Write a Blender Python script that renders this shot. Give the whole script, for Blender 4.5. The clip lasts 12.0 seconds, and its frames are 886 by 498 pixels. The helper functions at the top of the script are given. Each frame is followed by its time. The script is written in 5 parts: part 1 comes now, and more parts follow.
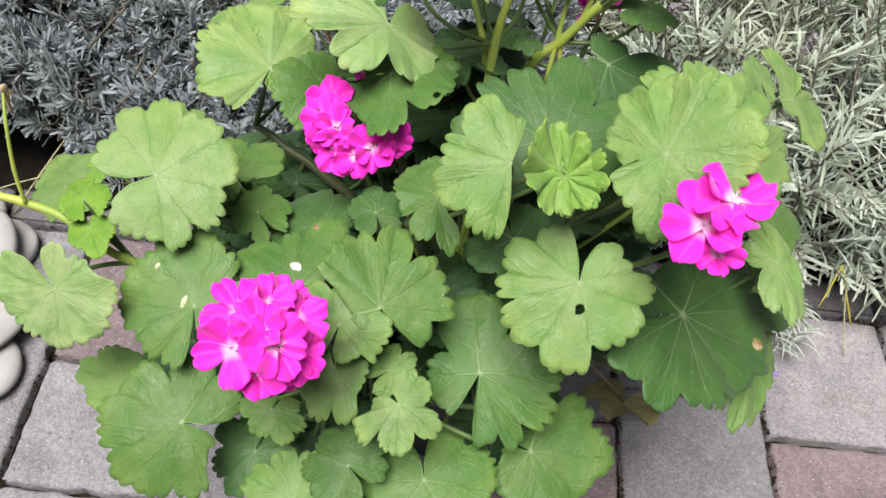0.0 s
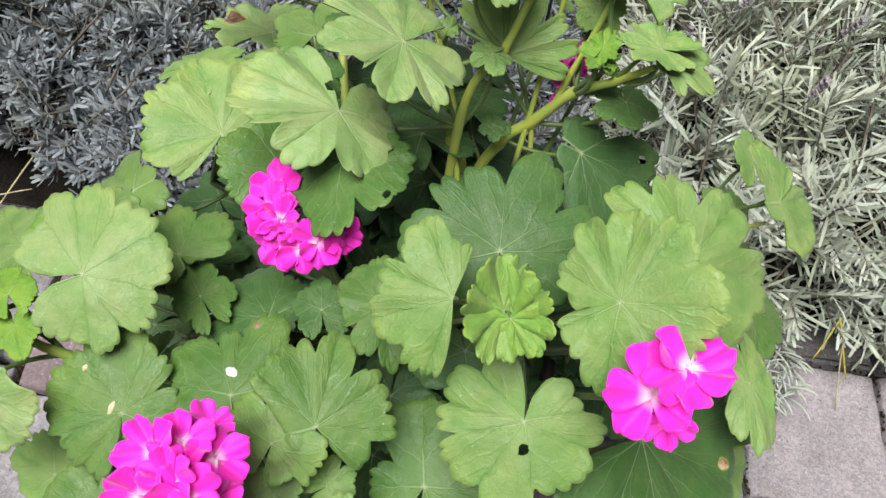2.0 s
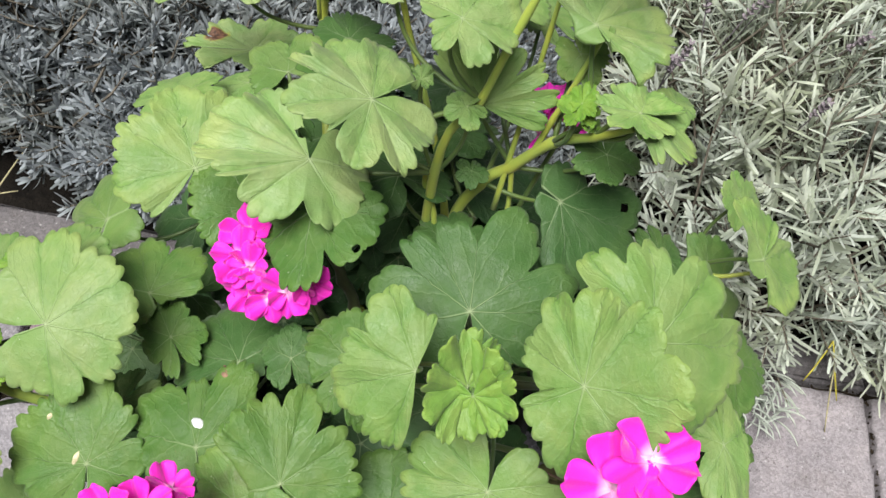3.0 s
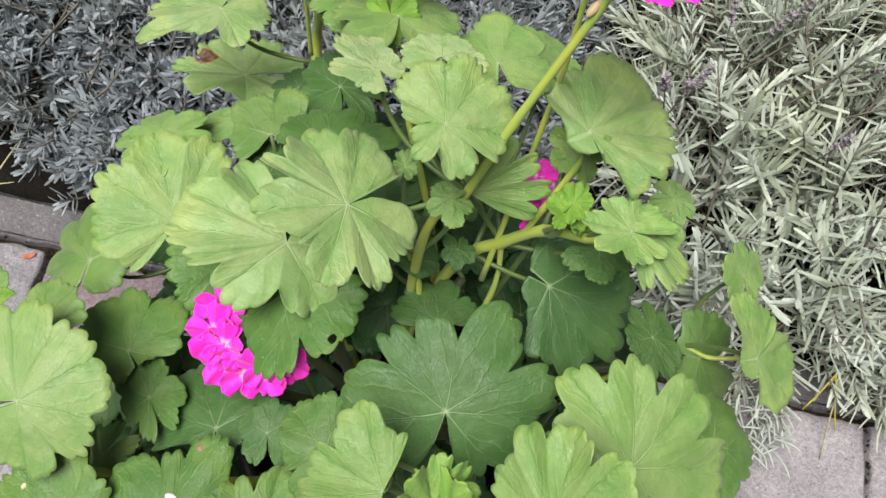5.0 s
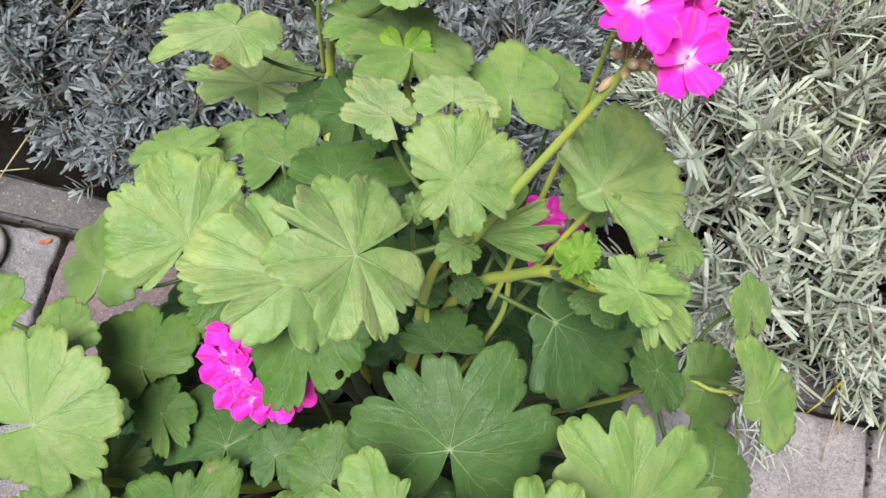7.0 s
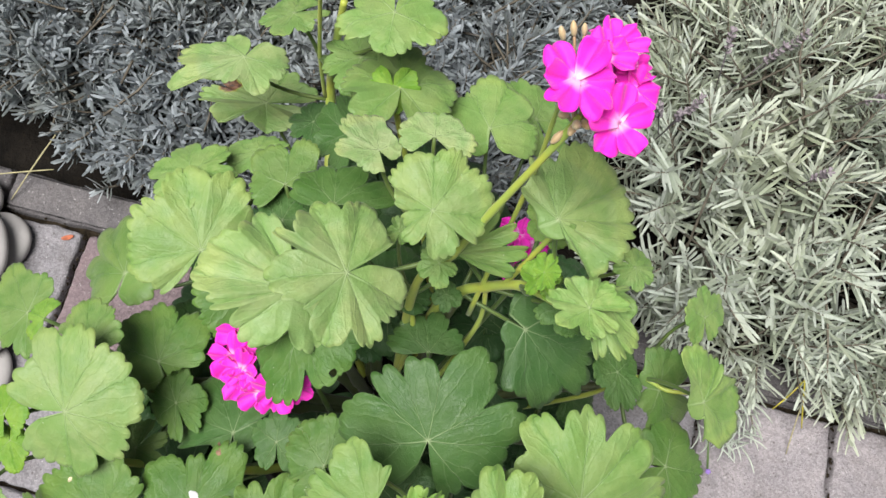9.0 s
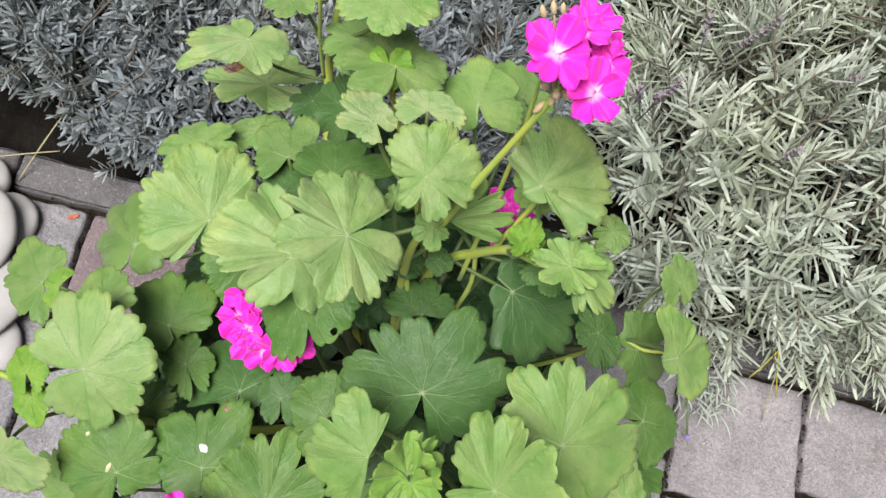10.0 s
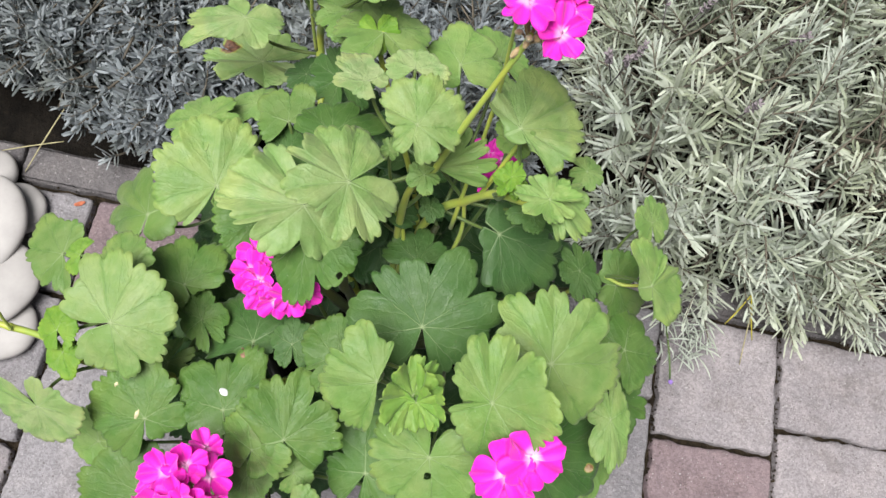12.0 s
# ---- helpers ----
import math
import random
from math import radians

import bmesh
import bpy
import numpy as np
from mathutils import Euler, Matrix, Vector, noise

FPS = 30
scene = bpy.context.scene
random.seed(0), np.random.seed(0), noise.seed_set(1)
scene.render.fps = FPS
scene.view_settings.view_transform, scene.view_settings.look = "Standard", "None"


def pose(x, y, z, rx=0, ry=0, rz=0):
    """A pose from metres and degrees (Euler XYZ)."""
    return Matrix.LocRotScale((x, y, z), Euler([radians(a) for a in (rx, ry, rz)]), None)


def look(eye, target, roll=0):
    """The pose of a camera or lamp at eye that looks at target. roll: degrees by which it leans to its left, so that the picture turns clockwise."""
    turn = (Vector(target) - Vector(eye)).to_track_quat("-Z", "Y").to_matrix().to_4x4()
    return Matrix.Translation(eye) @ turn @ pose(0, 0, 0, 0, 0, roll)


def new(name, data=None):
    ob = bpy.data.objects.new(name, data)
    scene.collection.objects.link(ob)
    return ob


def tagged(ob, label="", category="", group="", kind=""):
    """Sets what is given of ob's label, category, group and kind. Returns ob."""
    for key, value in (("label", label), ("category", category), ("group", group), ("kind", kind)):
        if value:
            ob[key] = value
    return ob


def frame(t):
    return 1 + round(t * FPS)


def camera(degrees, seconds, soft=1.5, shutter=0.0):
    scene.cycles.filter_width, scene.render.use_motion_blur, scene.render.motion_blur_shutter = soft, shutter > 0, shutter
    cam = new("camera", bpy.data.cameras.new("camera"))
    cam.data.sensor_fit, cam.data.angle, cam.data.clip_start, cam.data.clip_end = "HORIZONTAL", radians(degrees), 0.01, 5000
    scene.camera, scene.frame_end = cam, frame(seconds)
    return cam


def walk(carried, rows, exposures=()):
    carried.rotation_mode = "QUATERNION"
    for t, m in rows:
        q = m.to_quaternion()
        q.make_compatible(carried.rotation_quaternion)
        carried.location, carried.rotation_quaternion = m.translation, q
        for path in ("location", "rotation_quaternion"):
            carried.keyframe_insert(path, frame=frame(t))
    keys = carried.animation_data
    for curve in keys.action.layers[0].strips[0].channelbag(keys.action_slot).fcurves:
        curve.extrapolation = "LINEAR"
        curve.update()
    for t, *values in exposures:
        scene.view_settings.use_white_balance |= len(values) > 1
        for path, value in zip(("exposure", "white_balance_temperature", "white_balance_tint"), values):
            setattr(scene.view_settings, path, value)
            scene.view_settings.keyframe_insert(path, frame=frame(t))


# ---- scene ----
cam = camera(56.5, 12.0)
PATH = [
    (0, (-0.0140, -0.3836, 0.7769), (0.0580, 0.8135, -0.8237), 9.28),
    (0.5, (-0.0058, -0.3483, 0.7845), (0.0542, 0.8208, -0.8370), 9.37),
    (1, (-0.0005, -0.3200, 0.7925), (0.0523, 0.8212, -0.8491), 9.63),
    (1.5, (0.0090, -0.2899, 0.8022), (0.0538, 0.8117, -0.8664), 10.01),
    (2, (0.0186, -0.2705, 0.8106), (0.0574, 0.7971, -0.8802), 10.30),
    (2.5, (0.0278, -0.2394, 0.8219), (0.0603, 0.7795, -0.8988), 10.75),
    (3, (0.0332, -0.2113, 0.8318), (0.0614, 0.7651, -0.9135), 11.12),
    (3.2, (0.0341, -0.1982, 0.8353), (0.0645, 0.7577, -0.9213), 11.44),
    (4.8, (0.0349, -0.1188, 0.8547), (0.0622, 0.6963, -0.9714), 13.71),
    (5, (0.0371, -0.1088, 0.8608), (0.0527, 0.6775, -0.9781), 12.98),
    (5.5, (0.0354, -0.0930, 0.8676), (0.0471, 0.6513, -0.9887), 13.17),
    (6, (0.0324, -0.0828, 0.8704), (0.0426, 0.6327, -0.9972), 13.49),
    (6.5, (0.0285, -0.0704, 0.8755), (0.0416, 0.6106, -1.0049), 14.15),
    (7, (0.0289, -0.0597, 0.8830), (0.0387, 0.5984, -1.0056), 14.07),
    (7.2, (0.0282, -0.0544, 0.8874), (0.0394, 0.5967, -1.0036), 14.26),
    (8.8, (0.0388, -0.0523, 0.9450), (0.0344, 0.5685, -0.9562), 13.68),
    (9, (0.0401, -0.0575, 0.9521), (0.0399, 0.5581, -0.9508), 14.15),
    (9.5, (0.0410, -0.0692, 0.9669), (0.0522, 0.5418, -0.9374), 15.22),
    (10, (0.0431, -0.0879, 0.9872), (0.0691, 0.5172, -0.9189), 16.37),
    (10.5, (0.0467, -0.1059, 0.9950), (0.0824, 0.4971, -0.9115), 16.97),
    (11, (0.0497, -0.1223, 1.0084), (0.0965, 0.4842, -0.8968), 17.24),
    (11.5, (0.0506, -0.1324, 1.0194), (0.1031, 0.4774, -0.8847), 16.97),
    (12, (0.0466, -0.1462, 1.0302), (0.1043, 0.4677, -0.8724), 16.33),
]
EXPOSURES = [(0.0, 1.03), (1.5, 0.97), (3.0, 0.93), (12.0, 0.92)]
walk(cam, [(t, look(eye, target, roll)) for t, eye, target, roll in PATH], EXPOSURES)

# ---- light ----
world = bpy.data.worlds.new("sky")
scene.world = world
world.use_nodes = True
wn = world.node_tree.nodes
sky = wn.new("ShaderNodeTexSky")
sky.sky_type = "NISHITA"
sky.sun_disc = False
SUN_HEIGHT, SUN_TURN = radians(73), radians(222)
sky.sun_elevation, sky.sun_rotation = SUN_HEIGHT, SUN_TURN
sky.air_density, sky.dust_density, sky.ozone_density = 1.0, 4.0, 1.0
wn["Background"].inputs["Strength"].default_value = 0.030
grey = wn.new("ShaderNodeHueSaturation")  # a hazy, overcast sky: much less blue than a clear one
grey.inputs["Saturation"].default_value = 0.35
world.node_tree.links.new(sky.outputs["Color"], grey.inputs["Color"])
world.node_tree.links.new(grey.outputs["Color"], wn["Background"].inputs["Color"])
sun = new("sun", bpy.data.lights.new("sun", "SUN"))
sun.data.energy, sun.data.angle, sun.data.color = 3.70, radians(38), (1.0, 0.985, 0.955)
sun.matrix_world = look((0, 0, 5), Vector((0, 0, 5)) - Vector((math.cos(SUN_HEIGHT) * math.sin(SUN_TURN), math.cos(SUN_HEIGHT) * math.cos(SUN_TURN), math.sin(SUN_HEIGHT))))

# ---- materials ----


def material(name):
    m = bpy.data.materials.new(name)
    m.use_nodes = True
    t = m.node_tree
    return m, t, t.nodes["Principled BSDF"]


class Net:
    """Short ways to make nodes and to join them."""

    def __init__(self, tree):
        self.tree = tree

    def put(self, socket, value):
        if isinstance(value, bpy.types.NodeSocket):
            self.tree.links.new(value, socket)
        else:
            socket.default_value = value

    def math(self, op, a, b=0.0, clamp=False):
        n = self.tree.nodes.new("ShaderNodeMath")
        n.operation, n.use_clamp = op, clamp
        self.put(n.inputs[0], a)
        self.put(n.inputs[1], b)
        return n.outputs[0]

    def smooth(self, value, low, high, out_low=0.0, out_high=1.0):
        n = self.tree.nodes.new("ShaderNodeMapRange")
        n.interpolation_type = "SMOOTHSTEP"
        for i, v in enumerate((value, low, high, out_low, out_high)):
            self.put(n.inputs[i], v)
        return n.outputs[0]

    def mix(self, factor, a, b, blend="MIX"):
        n = self.tree.nodes.new("ShaderNodeMix")
        n.data_type, n.blend_type = "RGBA", blend
        self.put(n.inputs[0], factor)
        self.put(n.inputs[6], a)
        self.put(n.inputs[7], b)
        return n.outputs[2]

    def noise(self, where, scale, detail=3.0, rough=0.55):
        n = self.tree.nodes.new("ShaderNodeTexNoise")
        self.put(n.inputs["Vector"], where)
        n.inputs["Scale"].default_value, n.inputs["Detail"].default_value, n.inputs["Roughness"].default_value = scale, detail, rough
        return n.outputs["Fac"]

    def cells(self, where, scale, feature="F1"):
        n = self.tree.nodes.new("ShaderNodeTexVoronoi")
        n.feature = feature
        self.put(n.inputs["Vector"], where)
        n.inputs["Scale"].default_value = scale
        return n.outputs["Distance"]

    def bump(self, height, strength, distance):
        n = self.tree.nodes.new("ShaderNodeBump")
        self.put(n.inputs["Height"], height)
        n.inputs["Strength"].default_value, n.inputs["Distance"].default_value = strength, distance
        return n.outputs[0]

    def coord(self, kind="Object"):
        return self.tree.nodes.new("ShaderNodeTexCoord").outputs[kind]

    def info(self, name):
        return self.tree.nodes.new("ShaderNodeObjectInfo").outputs[name]

    def geometry(self, name):
        return self.tree.nodes.new("ShaderNodeNewGeometry").outputs[name]

    def split(self, vector):
        n = self.tree.nodes.new("ShaderNodeSeparateXYZ")
        self.put(n.inputs[0], vector)
        return n.outputs


def translucent(m, net, bsdf, colour, share, normal=None):
    t = m.node_tree
    back = t.nodes.new("ShaderNodeBsdfTranslucent")
    net.put(back.inputs["Color"], colour)
    if normal is not None:
        net.put(back.inputs["Normal"], normal)
    both = t.nodes.new("ShaderNodeMixShader")
    both.inputs[0].default_value = share
    t.links.new(bsdf.outputs[0], both.inputs[1])
    t.links.new(back.outputs[0], both.inputs[2])
    t.links.new(both.outputs[0], t.nodes["Material Output"].inputs["Surface"])


def leaf_material(name="geranium_leaf", scorch=None, dead=((0.05, 0.022, 0.012, 1), (0.17, 0.080, 0.045, 1))):
    """Green blade: pale veins that fan out from the stalk and fork, a faint dark ring, fine net of small veins, speckles; scorch: u, v and size of a dead brown patch."""
    m, t, b = material(name)
    n = Net(t)
    uv = n.coord("UV")
    x, y, _ = n.split(uv)
    far = n.math("SQRT", n.math("ADD", n.math("MULTIPLY", x, x), n.math("MULTIPLY", y, y)))
    angle = n.math("ARCTAN2", x, y)
    obj = n.coord("Object")
    wob = n.math("MULTIPLY", n.math("SUBTRACT", n.noise(uv, 2.6, 3.0), 0.5), 0.40)
    step = radians(40)
    k = n.math("DIVIDE", n.math("ADD", angle, n.math("MULTIPLY", wob, far)), step)
    off = n.math("MULTIPLY", n.math("ABSOLUTE", n.math("SUBTRACT", k, n.math("ROUND", k))), step)
    gap = n.math("MULTIPLY", off, far)
    width = n.smooth(far, 0.0, 0.9, 0.011, 0.004)
    vein = n.math("SUBTRACT", 1.0, n.smooth(gap, n.math("MULTIPLY", width, 0.25), width), clamp=True)
    # side veins leave the main ones at a slant towards the rim
    slant = n.math("ADD", n.math("SUBTRACT", far, n.math("MULTIPLY", gap, 2.5)), n.math("MULTIPLY", n.math("SUBTRACT", n.noise(uv, 4.0, 2.0), 0.5), 0.16))
    q = n.math("DIVIDE", n.math("SUBTRACT", slant, 0.29), 0.31)
    fork = n.math("MULTIPLY", n.math("ABSOLUTE", n.math("SUBTRACT", q, n.math("ROUND", q))), 0.31)
    side = n.math("MULTIPLY", n.math("SUBTRACT", 1.0, n.smooth(fork, 0.003, 0.016)), n.smooth(slant, 0.16, 0.22))
    hollow = n.math("MULTIPLY", n.math("SUBTRACT", 1.0, n.smooth(fork, 0.0, 0.06)), n.smooth(slant, 0.15, 0.3))
    net = n.cells(uv, 20.0, "DISTANCE_TO_EDGE")
    fine = n.math("SUBTRACT", 1.0, n.smooth(net, 0.0, 0.10))
    base = n.info("Color")
    ring_at = n.math("ADD", far, n.math("MULTIPLY", n.math("SUBTRACT", n.noise(uv, 4.0), 0.5), 0.3))
    ring = n.math("MULTIPLY", n.smooth(ring_at, 0.25, 0.42), n.math("SUBTRACT", 1.0, n.smooth(ring_at, 0.5, 0.72)))
    ring = n.math("MULTIPLY", ring, n.math("SUBTRACT", 1.0, n.info("Alpha")))
    blotch = n.noise(obj, 28.0, 4.0)
    c = n.mix(n.smooth(blotch, 0.35, 0.7, 0.0, 0.45), base, n.mix(1.0, base, (1.28, 1.16, 0.9, 1), "MULTIPLY"))
    c = n.mix(n.smooth(n.noise(obj, 90.0, 3.0), 0.45, 0.75, 0.0, 0.25), c, n.mix(1.0, base, (0.72, 0.82, 0.85, 1), "MULTIPLY"))
    c = n.mix(n.math("MULTIPLY", ring, 0.75), c, n.mix(1.0, base, (0.62, 0.46, 0.52, 1), "MULTIPLY"))
    rim = n.smooth(n.math("ADD", far, n.math("MULTIPLY", blotch, 0.1)), 0.97, 1.10, 0.0, 0.26)
    c = n.mix(rim, c, n.mix(1.0, base, (1.45, 1.28, 0.80, 1), "MULTIPLY"))
    c = n.mix(n.math("MULTIPLY", fine, 0.03), c, (0.22, 0.34, 0.12, 1))
    mottle = n.noise(obj, 170.0, 4.0, 0.65)
    c = n.mix(n.smooth(mottle, 0.35, 0.5, 0.3, 0.0), c, n.mix(1.0, c, (0.76, 0.84, 0.70, 1), "MULTIPLY"))
    c = n.mix(n.smooth(mottle, 0.52, 0.68, 0.0, 0.3), c, n.mix(1.0, c, (1.2, 1.13, 1.10, 1), "MULTIPLY"))
    pale = n.smooth(n.split(base)[1], 0.12, 0.23)
    patch = n.noise(uv, 1.7, 3.0)
    c = n.mix(n.smooth(patch, 0.40, 0.64, 0.0, 0.75), c, n.mix(1.0, c, (0.62, 0.82, 0.60, 1), "MULTIPLY"))
    # darker green along main veins: leaf pigment, with fold shade painted in
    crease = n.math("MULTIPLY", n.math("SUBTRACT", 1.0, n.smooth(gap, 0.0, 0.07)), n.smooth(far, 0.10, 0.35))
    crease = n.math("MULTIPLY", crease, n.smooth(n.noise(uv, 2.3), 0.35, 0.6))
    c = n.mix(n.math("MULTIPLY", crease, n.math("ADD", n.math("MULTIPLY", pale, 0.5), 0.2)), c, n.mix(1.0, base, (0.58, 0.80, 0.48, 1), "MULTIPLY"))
    lines = n.math("MAXIMUM", vein, n.math("MULTIPLY", side, 0.55))
    strong = n.smooth(far, 0.0, 0.85, 0.34, n.smooth(pale, 0.0, 1.0, 0.16, 0.08))
    c = n.mix(n.math("MULTIPLY", lines, strong), c, (0.33, 0.42, 0.22, 1))
    knot = n.math("SUBTRACT", 1.0, n.smooth(far, 0.0, 0.07))
    c = n.mix(n.math("MULTIPLY", knot, 0.45), c, (0.36, 0.42, 0.24, 1))
    speck = n.math("MULTIPLY", n.math("SUBTRACT", 1.0, n.smooth(n.cells(obj, 210.0), 0.05, 0.12)), n.smooth(n.noise(obj, 40.0), 0.55, 0.65))
    c = n.mix(n.math("MULTIPLY", speck, 0.6), c, (0.5, 0.55, 0.42, 1))
    if scorch:
        away = n.math("SQRT", n.math("ADD", n.math("POWER", n.math("SUBTRACT", x, scorch[0]), 2.0), n.math("POWER", n.math("SUBTRACT", y, scorch[1]), 2.0)))
        away = n.math("ADD", n.math("DIVIDE", away, scorch[2]), n.math("MULTIPLY", n.math("SUBTRACT", n.noise(uv, 5.0, 4.0), 0.5), 1.6))
        c = n.mix(n.smooth(away, 1.22, 0.95), c, (0.26, 0.27, 0.05, 1))
        c = n.mix(n.smooth(away, 1.0, 0.88), c, n.mix(n.smooth(n.noise(uv, 14.0), 0.4, 0.6), *dead))
    n.put(b.inputs["Base Color"], c)
    n.put(b.inputs["Roughness"], n.smooth(n.noise(obj, 60.0), 0.3, 0.7, 0.44, 0.64))
    b.inputs["Specular IOR Level"].default_value = 0.34
    b.inputs["Sheen Weight"].default_value = 0.08
    b.inputs["Sheen Roughness"].default_value = 0.5
    h = n.math("ADD", n.math("MULTIPLY", vein, -0.45), n.math("ADD", n.math("MULTIPLY", crease, -0.55), n.math("MULTIPLY", hollow, -0.14)))
    h = n.math("ADD", h, n.math("MULTIPLY", fine, -0.06))
    h = n.math("ADD", h, n.math("ADD", n.math("MULTIPLY", n.noise(obj, 420.0, 2.0), 0.2), n.math("MULTIPLY", mottle, 0.45)))
    h = n.math("ADD", h, n.math("MULTIPLY", n.noise(uv, 3.0, 2.0), 0.9))
    normal = n.bump(h, 0.75, 0.0015)
    n.put(b.inputs["Normal"], normal)
    translucent(m, n, b, n.mix(1.0, c, (1.15, 1.25, 0.55, 1), "MULTIPLY"), 0.11, normal)
    return m


def stalk_material(name, colour, hair):
    m, t, b = material(name)
    n = Net(t)
    obj = n.coord("Object")
    c = n.mix(n.smooth(n.noise(obj, 40.0, 4.0), 0.35, 0.7), colour, n.mix(1.0, colour, (1.3, 1.05, 0.8, 1), "MULTIPLY"))
    n.put(b.inputs["Base Color"], c)
    b.inputs["Roughness"].default_value = 0.5
    b.inputs["Sheen Weight"].default_value = hair
    n.put(b.inputs["Normal"], n.bump(n.noise(obj, 500.0), 0.4, 0.0006))
    return m


def petal_material():
    m, t, b = material("magenta_petal")
    n = Net(t)
    x, y, _ = n.split(n.coord("UV"))
    obj = n.coord("Object")
    white = n.math("MULTIPLY", n.math("SUBTRACT", 1.0, n.smooth(y, 0.06, 0.34)), n.info("Alpha"))
    streak = n.math("ABSOLUTE", n.math("SINE", n.math("DIVIDE", n.math("MULTIPLY", x, 5.0), n.math("ADD", y, 0.25))))
    c = n.mix(n.smooth(streak, 0.0, 0.4, 0.75, 0.0), (0.88, 0.010, 0.52, 1), (0.58, 0.003, 0.28, 1))
    c = n.mix(n.smooth(n.noise(obj, 60.0), 0.4, 0.7, 0.0, 0.5), c, (0.92, 0.03, 0.76, 1))
    c = n.mix(white, c, (0.92, 0.72, 0.88, 1))
    n.put(b.inputs["Base Color"], c)
    b.inputs["Roughness"].default_value = 0.55
    b.inputs["Sheen Weight"].default_value = 0.3
    normal = n.bump(n.math("ADD", streak, n.noise(obj, 300.0)), 0.25, 0.0006)
    n.put(b.inputs["Normal"], normal)
    translucent(m, n, b, c, 0.22, normal)
    return m


def lavender_material(name, leaf, tip, spread):
    m, t, b = material(name)
    n = Net(t)
    each = n.geometry("Random Per Island")
    obj = n.coord("Object")
    c = n.mix(each, leaf, tip)
    c = n.mix(n.smooth(n.noise(obj, 6.0, 3.0), 0.35, 0.68, 0.0, spread), c, n.mix(1.0, c, (1.05, 0.98, 0.62, 1), "MULTIPLY"))
    c = n.mix(n.smooth(n.noise(obj, 300.0), 0.4, 0.7, 0.0, 0.3), c, n.mix(1.0, c, (0.75, 0.78, 0.8, 1), "MULTIPLY"))
    n.put(b.inputs["Base Color"], c)
    b.inputs["Roughness"].default_value = 0.85
    b.inputs["Specular IOR Level"].default_value = 0.12
    b.inputs["Sheen Weight"].default_value = 0.25
    n.put(b.inputs["Normal"], n.bump(n.noise(obj, 900.0), 0.35, 0.0005))
    translucent(m, n, b, c, 0.45)
    return m


def paver_material():
    """Tumbled concrete: grey to purplish by the piece, with sand grain, pits and dirty stains."""
    m, t, b = material("concrete_paver")
    n = Net(t)
    at = n.geometry("Position")
    base = n.info("Color")
    c = n.mix(n.smooth(n.noise(at, 9.0, 5.0, 0.65), 0.3, 0.72, 0.0, 0.55), base, n.mix(1.0, base, (0.66, 0.66, 0.68, 1), "MULTIPLY"))
    c = n.mix(n.smooth(n.noise(at, 14.0, 6.0, 0.7), 0.48, 0.68, 0.0, 0.6), c, n.mix(1.0, base, (0.58, 0.55, 0.52, 1), "MULTIPLY"))
    c = n.mix(n.smooth(n.noise(at, 34.0, 4.0), 0.42, 0.72, 0.0, 0.4), c, n.mix(1.0, base, (1.35, 1.32, 1.28, 1), "MULTIPLY"))
    grain = n.noise(at, 620.0, 2.0, 0.7)
    grit = t.nodes.new("ShaderNodeTexVoronoi")
    grit.inputs["Scale"].default_value = 420.0
    n.put(grit.inputs["Vector"], at)
    tone = n.smooth(n.split(grit.outputs["Color"])[0], 0.0, 1.0, 0.78, 1.22)
    both = t.nodes.new("ShaderNodeCombineXYZ")
    for i in range(3):
        n.put(both.inputs[i], tone)
    c = n.mix(0.8, c, n.mix(1.0, c, both.outputs[0], "MULTIPLY"))
    c = n.mix(n.smooth(grain, 0.54, 0.72, 0.0, 0.35), c, n.mix(1.0, base, (1.5, 1.48, 1.44, 1), "MULTIPLY"))
    c = n.mix(n.smooth(n.noise(at, 480.0, 2.0, 0.7), 0.58, 0.74, 0.0, 0.45), c, n.mix(1.0, base, (0.5, 0.49, 0.48, 1), "MULTIPLY"))
    stone = n.math("SUBTRACT", 1.0, n.smooth(n.cells(at, 130.0), 0.12, 0.2))
    keep = n.smooth(n.noise(at, 70.0), 0.45, 0.54)
    c = n.mix(n.math("MULTIPLY", n.math("MULTIPLY", stone, keep), 0.7), c, (0.085, 0.072, 0.068, 1))
    fleck = n.math("SUBTRACT", 1.0, n.smooth(n.cells(at, 240.0), 0.16, 0.26))
    c = n.mix(n.math("MULTIPLY", n.math("MULTIPLY", fleck, n.smooth(n.noise(at, 110.0), 0.50, 0.60)), 0.5), c, (0.52, 0.50, 0.50, 1))
    n.put(b.inputs["Base Color"], c)
    b.inputs["Roughness"].default_value = 0.9
    h = n.math("ADD", grain, n.math("MULTIPLY", n.noise(at, 120.0, 4.0), 1.2))
    h = n.math("ADD", h, n.math("MULTIPLY", n.noise(at, 25.0, 3.0), 2.0))
    h = n.math("ADD", h, n.math("MULTIPLY", tone, 0.7))
    n.put(b.inputs["Normal"], n.bump(h, 0.9, 0.0022))
    return m


